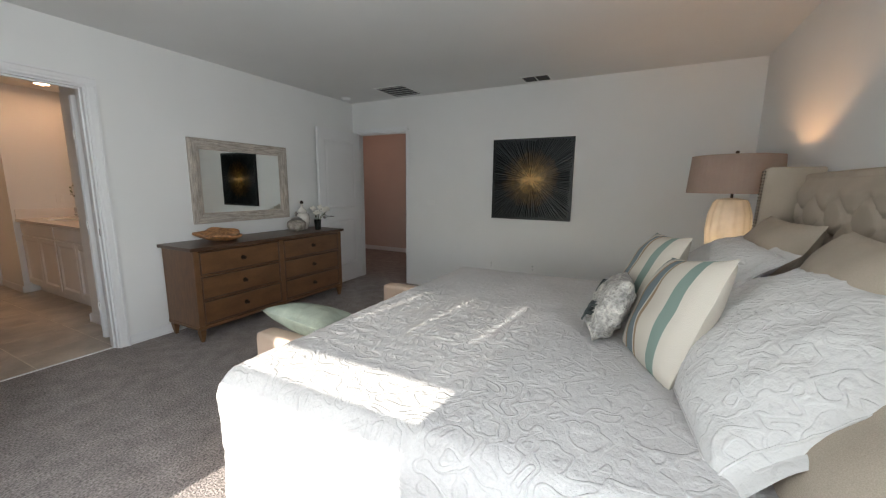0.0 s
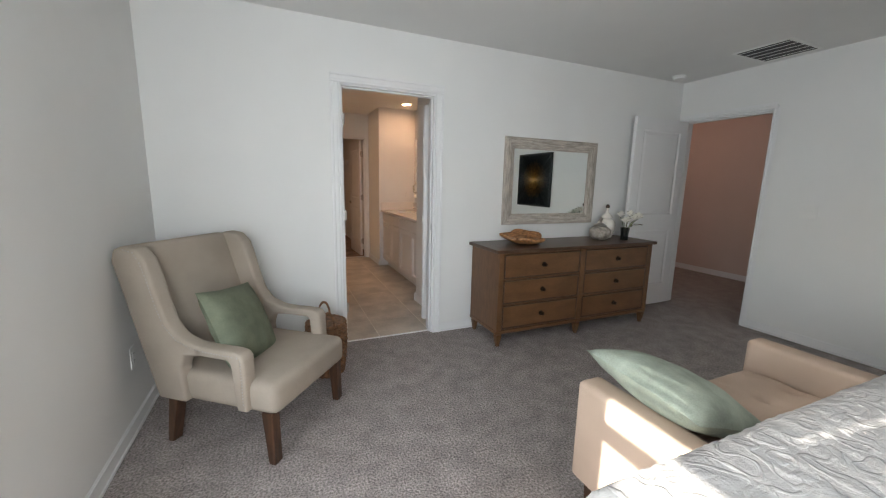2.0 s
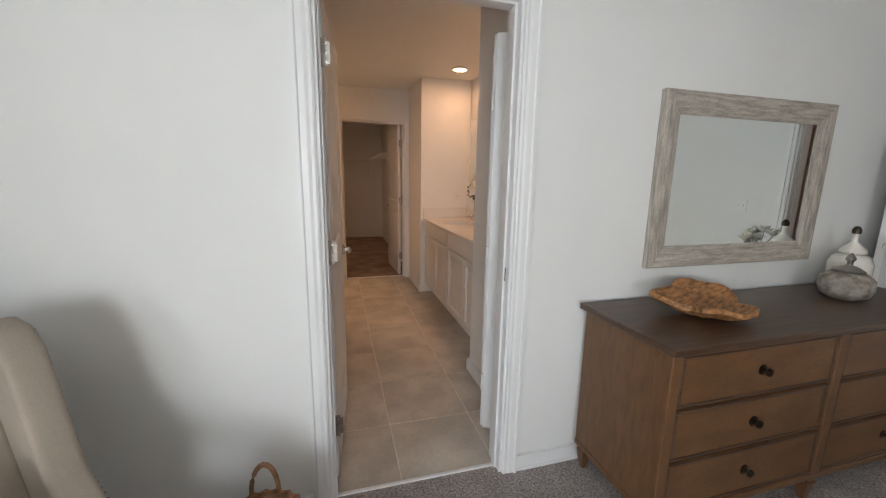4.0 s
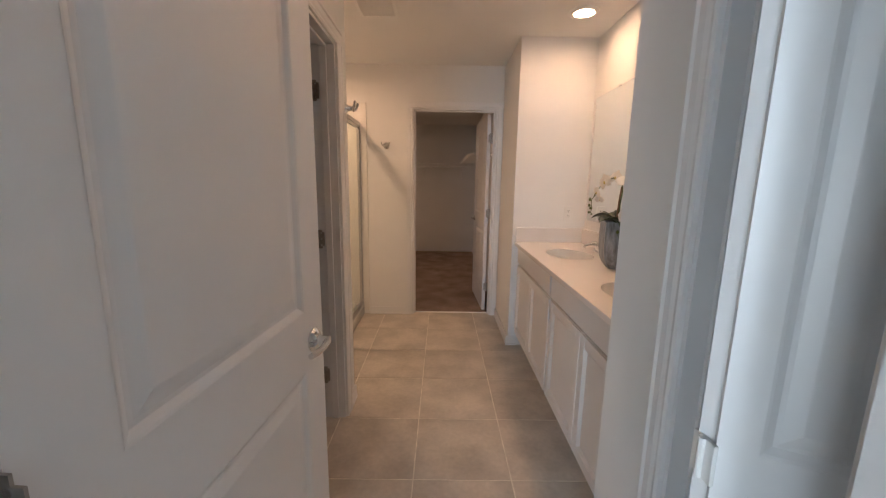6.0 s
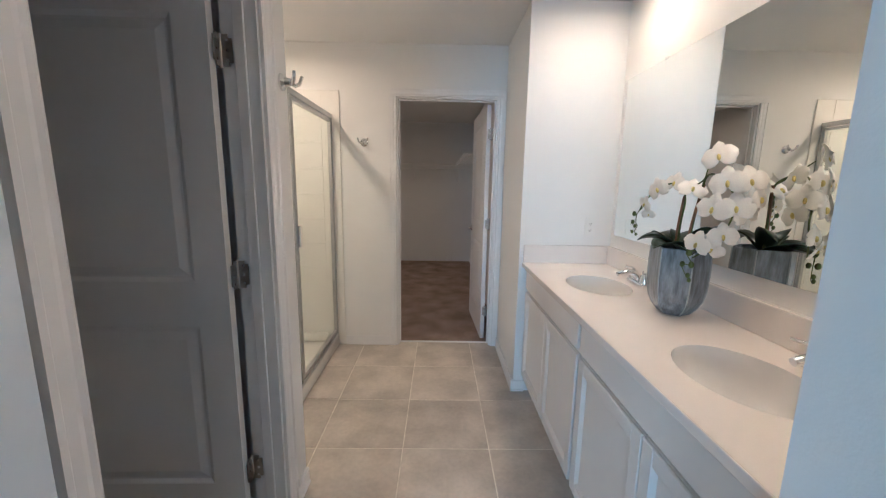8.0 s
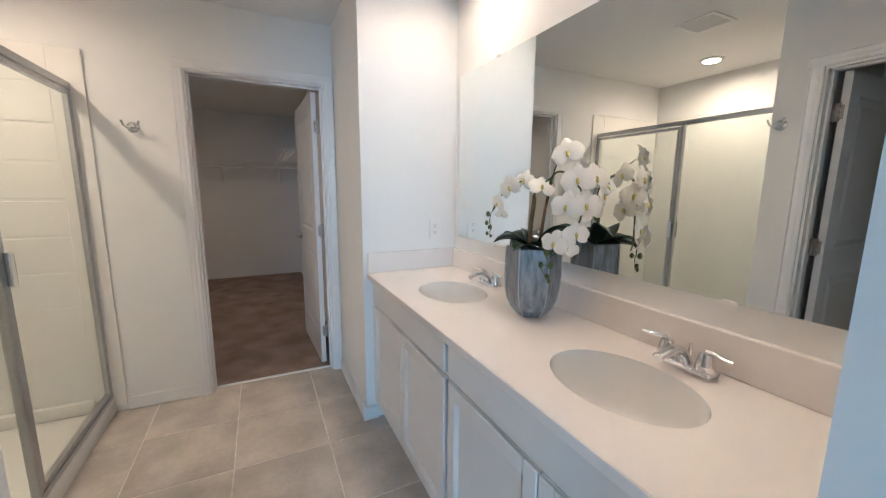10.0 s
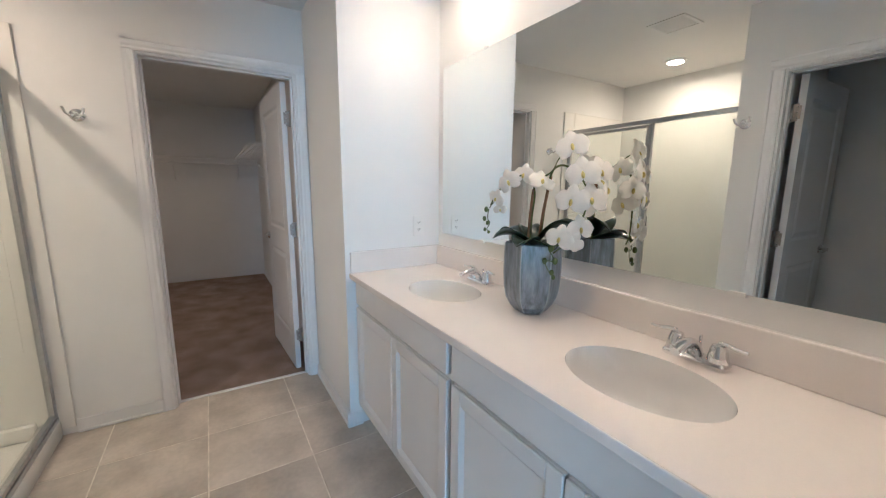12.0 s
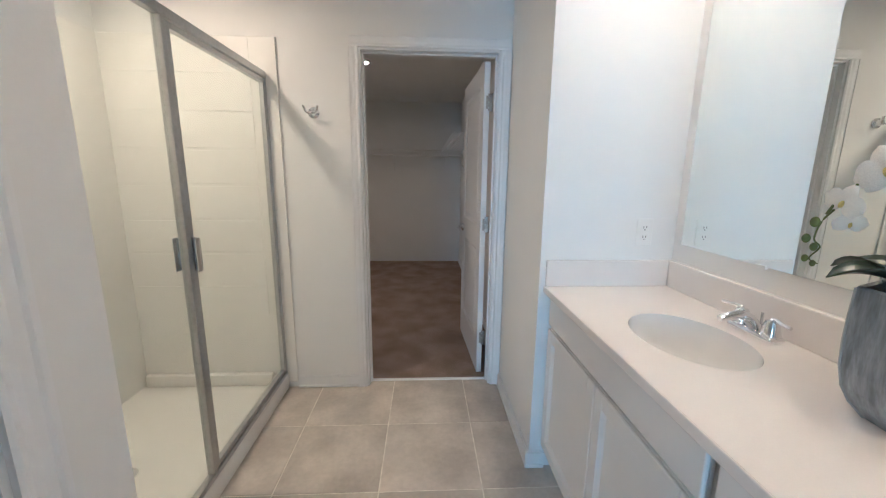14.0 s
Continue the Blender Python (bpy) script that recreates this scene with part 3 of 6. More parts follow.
# Unseen window, added so that light from the south brightens the west wall.
def unseen_window():
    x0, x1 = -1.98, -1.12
    root = empty("window_2", None, label="unseen white double hung window, added beside the bed to let in light", category="window", kind="structure")
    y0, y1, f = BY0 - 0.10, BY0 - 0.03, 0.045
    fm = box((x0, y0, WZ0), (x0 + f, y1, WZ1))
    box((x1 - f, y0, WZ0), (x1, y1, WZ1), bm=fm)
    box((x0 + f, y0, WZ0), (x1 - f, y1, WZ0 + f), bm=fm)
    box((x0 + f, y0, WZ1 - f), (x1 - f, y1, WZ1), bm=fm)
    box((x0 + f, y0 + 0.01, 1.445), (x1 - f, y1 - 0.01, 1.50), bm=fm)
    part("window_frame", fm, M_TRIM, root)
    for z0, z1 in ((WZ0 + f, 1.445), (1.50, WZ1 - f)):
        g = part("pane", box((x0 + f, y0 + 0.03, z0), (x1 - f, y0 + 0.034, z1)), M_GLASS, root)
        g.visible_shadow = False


unseen_window()
# Fill light added behind the unseen window.
area_light("unseen_window_fill", Matrix.Translation((-1.55, BY0 - 0.115, 1.48)) @ Matrix.Rotation(radians(90), 4, "X"), 0.76, 1.15, 22, (0.88, 0.94, 1.0), 180)
M_GROUND = mat("lawn", (0.10, 0.12, 0.05), 0.95, vary=0.2, scale=0.5, bump=0.5, bump_scale=20)
structure("ground", box((-300, -300, -0.6), (300, 300, -0.3)), M_GROUND, "flat grassy ground outside the window")
area_light("window_daylight", Matrix.Translation((BX0 - 0.14, (WIN[0][0] + WIN[0][1]) / 2, 1.30)) @ Matrix.Rotation(radians(-90), 4, "Y"), 1.2, 1.05, 15, (0.88, 0.94, 1.0), 180)

# ---- doors ----
panel_door("door_1", Matrix.Translation((DL + 0.001, T + 0.030, 0.012)) @ Matrix.Rotation(radians(85.6), 4, "Z") @ Matrix.Translation((0.003, -0.035, 0)), 0.712, 2.0, "white two-panel bathroom door standing open with chrome lever")
panel_door("door_2", Matrix.Translation((BX1 - 0.004, HY1 - 0.02, 0.012)) @ Matrix.Rotation(radians(181.5), 4, "Z") @ Matrix.Translation((0.003, 0, 0)), 0.80, 2.02, "white two-panel hall door folded back against the wall")
panel_door("door_3", Matrix.Translation((XL - T - 0.006, WC1 - 0.042, 0.012)) @ Matrix.Rotation(radians(181), 4, "Z") @ Matrix.Translation((0.004, 0, 0)), 0.71, 2.0, "white two-panel toilet room door standing open")
panel_door("door_4", Matrix.Translation((CR - 0.042, YC + T + 0.008, 0.012)) @ Matrix.Rotation(radians(93), 4, "Z") @ Matrix.Translation((0.004, 0, 0)), 0.76, 2.02, "white two-panel closet door standing open")
for z in (0.27, 1.05, 1.80):
    hinge_at(DL + 0.0205, T + 0.027, z, -3, -92)
    hinge_at(XL - T - 0.002, WC1 - 0.024, z, -90, 0)
    hinge_at(CR - 0.024, YC + T + 0.004, z, 180, -90)
tagged(part("strike_plate", box((DR - 0.0205, 0.03, 0.92), (DR - 0.0175, 0.06, 0.98), 0.001), M_BRONZE), label="dark metal strike plate let into the door jamb", category="strike plate")


def bifold():
    root = empty("bifold_door", None, label="white narrow panelled bifold closet door, half folded", category="door")
    p0, p1, p2 = Vector((XR + 0.03, LY0 + 0.03, 0)), Vector((XR - 0.155, LY0 + 0.125, 0)), Vector((XR + 0.03, LY0 + 0.22, 0))
    for a, b in ((p0, p1), (p1, p2)):
        d = b - a
        m = Matrix.Translation(a + Vector((0, 0, 0.02))) @ Matrix.Rotation(math.atan2(d.y, d.x), 4, "Z")
        w = d.length - 0.004
        bm = box((0, -0.007, 0), (w, 0.007, 1.98))
        st = 0.045
        for y0, y1 in ((-0.015, -0.007), (0.007, 0.015)):
            box((0, y0, 0), (st, y1, 1.98), bm=bm)
            box((w - st, y0, 0), (w, y1, 1.98), bm=bm)
            for z0, z1 in ((0, 0.2), (0.85, 1.0), (1.86, 1.98)):
                box((st, y0, z0), (w - st, y1, z1), bm=bm)
        leaf = part("leaf", bm, M_TRIM, root, m=m)
        for z0, z1 in ((0.2, 0.85), (1.0, 1.86)):
            for s in (-1, 1):
                fm = bmesh.new()
                rs = [[fm.verts.new((px, s * (0.007 + out), pz)) for px, pz in ((st + i, z0 + i), (w - st - i, z0 + i), (w - st - i, z1 - i), (st + i, z1 - i))] for i, out in ((0, 0.0082), (0.004, 0.0065), (0.013, 0.0005), (0.019, 0.0005), (0.038, 0.006), (0.04, 0.0062))]
                for ra, rb in zip(rs, rs[1:]):
                    for i in range(4):
                        k = (i + 1) % 4
                        fm.faces.new((ra[i], ra[k], rb[k], rb[i]))
                fm.faces.new(rs[-1])
                if s > 0:
                    bmesh.ops.reverse_faces(fm, faces=fm.faces[:])
                part("panel", fm, M_TRIM, leaf)
    for z in (0.3, 0.99, 1.7):
        h = part("hinge", box((-0.003, -0.02, -0.03), (0.003, 0.02, 0.03), 0.001), M_PLASTIC, root, "white painted fold hinge", m=Matrix.Translation((p1.x - 0.006, p1.y, z)))
        part("pin", lathe([(0, -0.03), (0.005, -0.03), (0.005, 0.03), (0, 0.03)], 10), M_PLASTIC, h, m=Matrix.Translation((-0.005, 0, 0)))


bifold()


def hook(m):
    root = empty("wall_hook", m, label="chrome double robe hook on the wall", category="hook", group="robe hooks")
    part("base_plate", lathe([(0, 0), (0.024, 0), (0.024, 0.006), (0.014, 0.012), (0.01, 0.03), (0, 0.031)], 20), M_CHROME, root, smooth=True)
    for s in (-1, 1):
        part("prong", tube([(0, 0, 0.028), (s * 0.012, -0.008, 0.036), (s * 0.024, 0.002, 0.044), (s * 0.031, 0.024, 0.05)], 0.006, 8, taper=0.9), M_CHROME, root, smooth=True)
    return root


hk = hook(Matrix(((0, 0, 1, XL), (1, 0, 0, 2.02), (0, 1, 0, 1.75), (0, 0, 0, 1))) @ Matrix.Diagonal((1.3, 1.3, 1.3, 1)))
copy_thing(hk, Matrix(((-1, 0, 0, -0.968), (0, 0, -1, YC), (0, 1, 0, 1.70), (0, 0, 0, 1))))

# ---- shower ----
SX = -1.232


def shower():
    y0, y1, yp = 2.07, YC, 2.775
    tray = empty("shower_tray", None, label="white acrylic shower tray with raised curb", category="shower tray")
    part("curb", box((SX - 0.065, y0, -0.006), (SX + 0.02, y1, 0.095), 0.012), M_ACRYL, tray, smooth=True)
    part("basin", box((XS, y0, -0.006), (SX - 0.065, y1, 0.04), 0.004), M_ACRYL, tray)
    part("ledge", box((XS + 0.03, y1 - 0.06, 0.04), (SX - 0.066, y1 - 0.015, 0.12), 0.012), M_ACRYL, tray, smooth=True)
    part("drain", lathe([(0, 0.041), (0.045, 0.041), (0.048, 0.043), (0.04, 0.046), (0, 0.046)], 24), M_CHROME, tray, smooth=True, m=Matrix.Translation((-1.66, 2.84, 0)))
    sur = empty("shower_surround", None, label="glossy white acrylic shower wall surround with moulded tile lines", category="shower surround")
    part("end_panel", box((XS, y1 - 0.014, 0.04), (-1.155, y1 - 0.002, 2.09), 0.004), M_ACRYL, sur)
    part("back_panel", box((XS + 0.002, y0 + 0.002, 0.04), (XS + 0.014, y1 - 0.014, 2.09), 0.004), M_ACRYL, sur)
    part("near_panel", box((XS + 0.014, y0 + 0.002, 0.04), (SX - 0.02, y0 + 0.014, 2.09), 0.004), M_ACRYL, sur)
    for k in range(8):
        z = 0.5 + 0.2 * k
        part("rib", box((XS + 0.03, y1 - 0.0165, z), (-1.30, y1 - 0.013, z + 0.185), 0.0012), M_ACRYL, sur)
    enc = empty("shower_enclosure", None, label="framed clear glass shower front with hinged door", category="shower enclosure")
    fr = 0.028
    part("top_rail", box((SX - 0.016, y0, 1.875), (SX + 0.016, y1, 1.91), 0.003), M_ALU, enc)
    part("bottom_rail", box((SX - 0.016, y0, 0.093), (SX + 0.016, y1, 0.118), 0.003), M_ALU, enc)
    part("wall_post", box((SX - 0.014, y1 - fr, 0.118), (SX + 0.014, y1 - 0.001, 1.875), 0.003), M_ALU, enc)
    part("wall_post", box((SX - 0.014, y0 + 0.001, 0.118), (SX + 0.014, y0 + fr, 1.875), 0.003), M_ALU, enc)
    part("middle_post", box((SX - 0.016, yp - 0.026, 0.118), (SX + 0.016, yp - 0.001, 1.875), 0.003), M_ALU, enc)
    door = part("shower_door", box((SX - 0.012, yp + 0.002, 0.125), (SX + 0.013, yp + 0.024, 1.868), 0.002), M_ALU, enc)
    part("door_stile", box((SX - 0.012, y1 - fr - 0.024, 0.125), (SX + 0.013, y1 - fr - 0.003, 1.868), 0.002), M_ALU, door)
    part("door_rail", box((SX - 0.012, yp + 0.024, 1.846), (SX + 0.013, y1 - fr - 0.024, 1.868), 0.002), M_ALU, door)
    part("door_rail", box((SX - 0.012, yp + 0.024, 0.125), (SX + 0.013, y1 - fr - 0.024, 0.147), 0.002), M_ALU, door)
    g = part("glass_pane", box((SX - 0.003, yp + 0.02, 0.14), (SX + 0.003, y1 - fr - 0.02, 1.86)), M_GLASS, door)
    g2 = part("glass_pane", box((SX - 0.003, y0 + fr - 0.005, 0.115), (SX + 0.003, yp - 0.02, 1.88)), M_GLASS, enc)
    for s, x in ((1, SX + 0.013), (-1, SX - 0.012)):
        part("handle", box((min(x, x + s * 0.03), yp + 0.004, 0.99), (max(x, x + s * 0.03), yp + 0.012, 1.12), 0.003), M_CHROME, door, "small chrome pull handle")
        part("handle_flange", box((min(x + s * 0.026, x + s * 0.03), yp - 0.02, 0.99), (max(x + s * 0.026, x + s * 0.03), yp + 0.012, 1.12), 0.002), M_CHROME, door)


shower()

# ---- vanity ----
CZ, VX = 0.895, 0.225


def sink_counter():
    """The worktop with two oval bowls cut in."""
    x0, x1, y0, y1 = 0.18, XM, YA0, YA1
    root = empty("vanity_countertop", None, label="off-white cultured marble vanity top with backsplash", category="countertop")
    bowls = [(0.44, 1.425), (0.44, 2.345)]
    ax, ay, n = 0.148, 0.197, 48
    bm = bmesh.new()
    outer = [(x0, y0), (x1, y0), (x1, (y0 + y1) / 2), (x0, (y0 + y1) / 2)], [(x0, (y0 + y1) / 2), (x1, (y0 + y1) / 2), (x1, y1), (x0, y1)]
    for (cx, cy), oc in zip(bowls, outer):
        oval, rim = [], []
        for i in range(n):
            a = 2 * math.pi * i / n
            c, s = math.cos(a), math.sin(a)
            oval.append(bm.verts.new((cx + ax * c, cy + ay * s, CZ)))
            k = min((oc[1][0] - cx) / c if c > 1e-6 else ((oc[0][0] - cx) / c if c < -1e-6 else 9), (oc[2][1] - cy) / s if s > 1e-6 else ((oc[0][1] - cy) / s if s < -1e-6 else 9))
            rim.append(bm.verts.new((cx + k * c, cy + k * s, CZ)))
        corners = [bm.verts.new((*p, CZ)) for p in oc]
        for i in range(n):
            j = (i + 1) % n
            a, b = rim[i].co, rim[j].co
            face = [oval[i], rim[i]]
            for c in corners:
                on_a = abs(c.co.x - a.x) < 1e-5 or abs(c.co.y - a.y) < 1e-5
                on_b = abs(c.co.x - b.x) < 1e-5 or abs(c.co.y - b.y) < 1e-5
                if on_a and on_b and (c.co - a).length > 1e-5 and (c.co - b).length > 1e-5 and abs(a.x - b.x) > 1e-5 and abs(a.y - b.y) > 1e-5:
                    face.append(c)
            face += [rim[j], oval[j]]
            bm.faces.new(face)
    bmesh.ops.remove_doubles(bm, verts=bm.verts[:], dist=1e-5)
    part("slab", bm, M_COUNTER, root)
    part("front_edge", box((x0 - 0.006, y0, CZ - 0.03), (x0, y1, CZ), 0.003), M_COUNTER, root)
    part("underside", box((x0, y0, CZ - 0.03), (x0 + 0.05, y1, CZ - 0.002)), M_COUNTER, root)
    part("backsplash", box((XM - 0.022, y0 + 0.001, CZ), (XM - 0.001, y1 - 0.001, CZ + 0.115), 0.004), M_COUNTER, root)
    part("side_splash", box((x0, y1 - 0.02, CZ), (XM - 0.023, y1 - 0.001, CZ + 0.115), 0.004), M_COUNTER, root)
    part("side_splash", box((x0 + 0.02, y0 + 0.001, CZ), (XM - 0.023, y0 + 0.02, CZ + 0.115), 0.004), M_COUNTER, root)
    for cx, cy in bowls:
        bb = bmesh.new()
        rings = []
        for k in range(11):
            t = k / 10
            r = math.cos(t * math.pi / 2) ** 0.43 if t < 1 else 0.06
            r = max(r, 0.1)
            z = CZ - 0.004 - 0.148 * (1 - (1 - t) ** 1.7)
            if k == 0:
                r, z = 1.0, CZ
            rings.append([bb.verts.new((cx + ax * r * math.cos(2 * math.pi * i / n), cy + ay * r * math.sin(2 * math.pi * i / n), z)) for i in range(n)])
        for a, b in zip(rings, rings[1:]):
            for i in range(n):
                j = (i + 1) % n
                bb.faces.new((a[i], a[j], b[j], b[i]))
        bb.faces.new(rings[-1])
        bowl = part("sink_bowl", bb, M_PORCELAIN, root, "glossy white oval undermounted bowl", smooth=True)
        part("drain", lathe([(0, 0.002), (0.014, 0.003), (0.022, 0.001), (0.024, -0.003)], 20), M_CHROME, bowl, "chrome drain", True, Matrix.Translation((cx + 0.01, cy, CZ - 0.149)))


sink_counter()


def faucet(m):
    root = empty("faucet", m, label="chrome centerset basin faucet with two lever handles", category="faucet", group="vanity faucets")
    part("base", box((-0.028, -0.078, 0), (0.028, 0.078, 0.022), 0.012, 3), M_CHROME, root, smooth=True)
    part("spout", tube(curve((0.0, 0, 0.015), (-0.02, 0, 0.085), (-0.115, 0, 0.052), 10), 0.019, 14, taper=0.62), M_CHROME, root, smooth=True)
    part("lift_rod", tube([(0.018, 0, 0.02), (0.018, 0, 0.062), (0.018, 0, 0.07)], 0.004, 8), M_CHROME, root, smooth=True)
    for s in (-1, 1):
        h = part("handle", lathe([(0, 0.02), (0.025, 0.02), (0.024, 0.03), (0.02, 0.052), (0.016, 0.064), (0.0, 0.07)], 20), M_CHROME, root, smooth=True, m=Matrix.Translation((0, s * 0.052, 0)))
        part("lever", tube([(0, 0, 0.068), (-0.006, s * 0.02, 0.072), (-0.01, s * 0.042, 0.068), (-0.012, s * 0.066, 0.068)], 0.0065, 10, taper=0.75), M_CHROME, h, smooth=True)
    return root


fc = faucet(Matrix.Translation((0.655, 1.40, CZ)))
copy_thing(fc, Matrix.Translation((0.655, 2.36, CZ)))


def shaker(name, lo_y, hi_y, z0, z1, parent, x=VX, flat=False):
    """A cabinet front with a raised frame and a recessed panel."""
    d = part(name, box((x - 0.010, lo_y, z0), (x, hi_y, z1), 0.001), M_CAB, parent)
    if flat:
        part("face", box((x - 0.022, lo_y, z0), (x - 0.010, hi_y, z1), 0.004), M_CAB, d)
        return d
    s = 0.052
    bm = bmesh.new()
    for a, b, c, e in ((lo_y, lo_y + s, z0, z1), (hi_y - s, hi_y, z0, z1), (lo_y + s, hi_y - s, z0, z0 + s), (lo_y + s, hi_y - s, z1 - s, z1)):
        box((x - 0.022, a, c), (x - 0.010, b, e), 0.003, 1, bm=bm)
    part("door_frame", bm, M_CAB, d)
    b2 = bmesh.new()
    y0, y1, w0, w1 = lo_y + s, hi_y - s, z0 + s, z1 - s
    r0 = [b2.verts.new((x - 0.0205, a, b)) for a, b in ((y0, w0), (y1, w0), (y1, w1), (y0, w1))]
    i = 0.014
    r1 = [b2.verts.new((x - 0.0102, a, b)) for a, b in ((y0 + i, w0 + i), (y1 - i, w0 + i), (y1 - i, w1 - i), (y0 + i, w1 - i))]
    for k in range(4):
        j = (k + 1) % 4
        b2.faces.new((r0[k], r1[k], r1[j], r0[j]))
    part("bead", b2, M_CAB, d)
    return d


def vanity_unit(y0, y1):
    root = empty("vanity_cabinet", None, label="white painted vanity cabinet with recessed panel doors", category="cabinet", group="vanity cabinets")
    bm = bmesh.new()
    box((VX, y0, 0.10), (VX + 0.02, y1, CZ - 0.032), bm=bm)
    box((VX + 0.02, y0, 0.10), (XM - 0.03, y0 + 0.018, CZ - 0.17), bm=bm)
    box((VX + 0.02, y1 - 0.018, 0.10), (XM - 0.03, y1, CZ - 0.17), bm=bm)
    box((VX + 0.02, y0 + 0.018, 0.10), (XM - 0.03, y1 - 0.018, 0.118), bm=bm)
    part("body", bm, M_CAB, root)
    part("toe_kick", box((VX + 0.07, y0, -0.005), (VX + 0.085, y1, 0.10)), M_CAB, root)
    mid = (y0 + y1) / 2
    shaker("drawer_front", y0 + 0.012, y1 - 0.012, 0.725, 0.85, root, flat=True)
    shaker("door", y0 + 0.012, mid - 0.003, 0.125, 0.705, root)
    shaker("door", mid + 0.003, y1 - 0.012, 0.125, 0.705, root)


vanity_unit(YA0 + 0.003, 1.93)
vanity_unit(1.936, YA1 - 0.003)

vm = empty("vanity_mirror", None, label="large frameless wall mirror above the vanity", category="mirror")
part("glass", box((XM - 0.008, 1.03, 1.085), (XM - 0.002, 2.83, 2.0), 0.001, 1), M_MIRROR, vm)
for y in (1.35, 2.45):
    part("clip", box((XM - 0.012, y - 0.012, 1.995), (XM - 0.001, y + 0.012, 2.006), 0.001), M_CHROME, vm)
    part("clip", box((XM - 0.012, y - 0.018, 1.077), (XM - 0.001, y + 0.018, 1.09), 0.001), M_PLASTIC, vm)


def outlet(m, switch=False):
    root = empty("light_switch" if switch else "wall_outlet", m, label="white double toggle wall switch plate" if switch else "white duplex wall outlet", category="switch" if switch else "outlet")
    w = 0.058 if switch else 0.035
    part("plate", box((-w, 0, -0.058), (w, 0.005, 0.058), 0.002), M_PLASTIC, root)
    if switch:
        for s in (-0.024, 0.024):
            part("toggle", box((s - 0.006, 0.005, -0.012), (s + 0.006, 0.013, 0.012), 0.002), M_PLASTIC, root)
        return root
    for z in (-0.02, 0.02):
        part("socket", box((-0.0165, 0.005, z - 0.014), (0.0165, 0.007, z + 0.014), 0.001), M_PLASTIC, root)
        # Slots are thin raised pieces, the shade of the holes in their colour.
        for x in (-0.006, 0.006):
            part("slot", box((x - 0.0012, 0.007, z - 0.003), (x + 0.0012, 0.0075, z + 0.006)), M_DARK, root)
        part("slot", box((-0.0022, 0.007, z - 0.011), (0.0022, 0.0075, z - 0.007)), M_DARK, root)
    return root


FACE = {"-y": Matrix.Rotation(radians(180), 4, "Z"), "-x": Matrix.Rotation(radians(90), 4, "Z"), "+x": Matrix.Rotation(radians(-90), 4, "Z")}
outlet(Matrix.Translation((0.595, YA1, 1.13)) @ FACE["-y"])
outlet(Matrix.Translation((BX1, -2.63, 0.40)) @ FACE["-x"])
outlet(Matrix.Translation((BX1, -2.12, 0.40)) @ FACE["-x"])
outlet(Matrix.Translation((BX0, -0.62, 0.38)) @ FACE["+x"])
outlet(Matrix.Translation((BX1, -1.265, 1.15)) @ FACE["-x"], True)


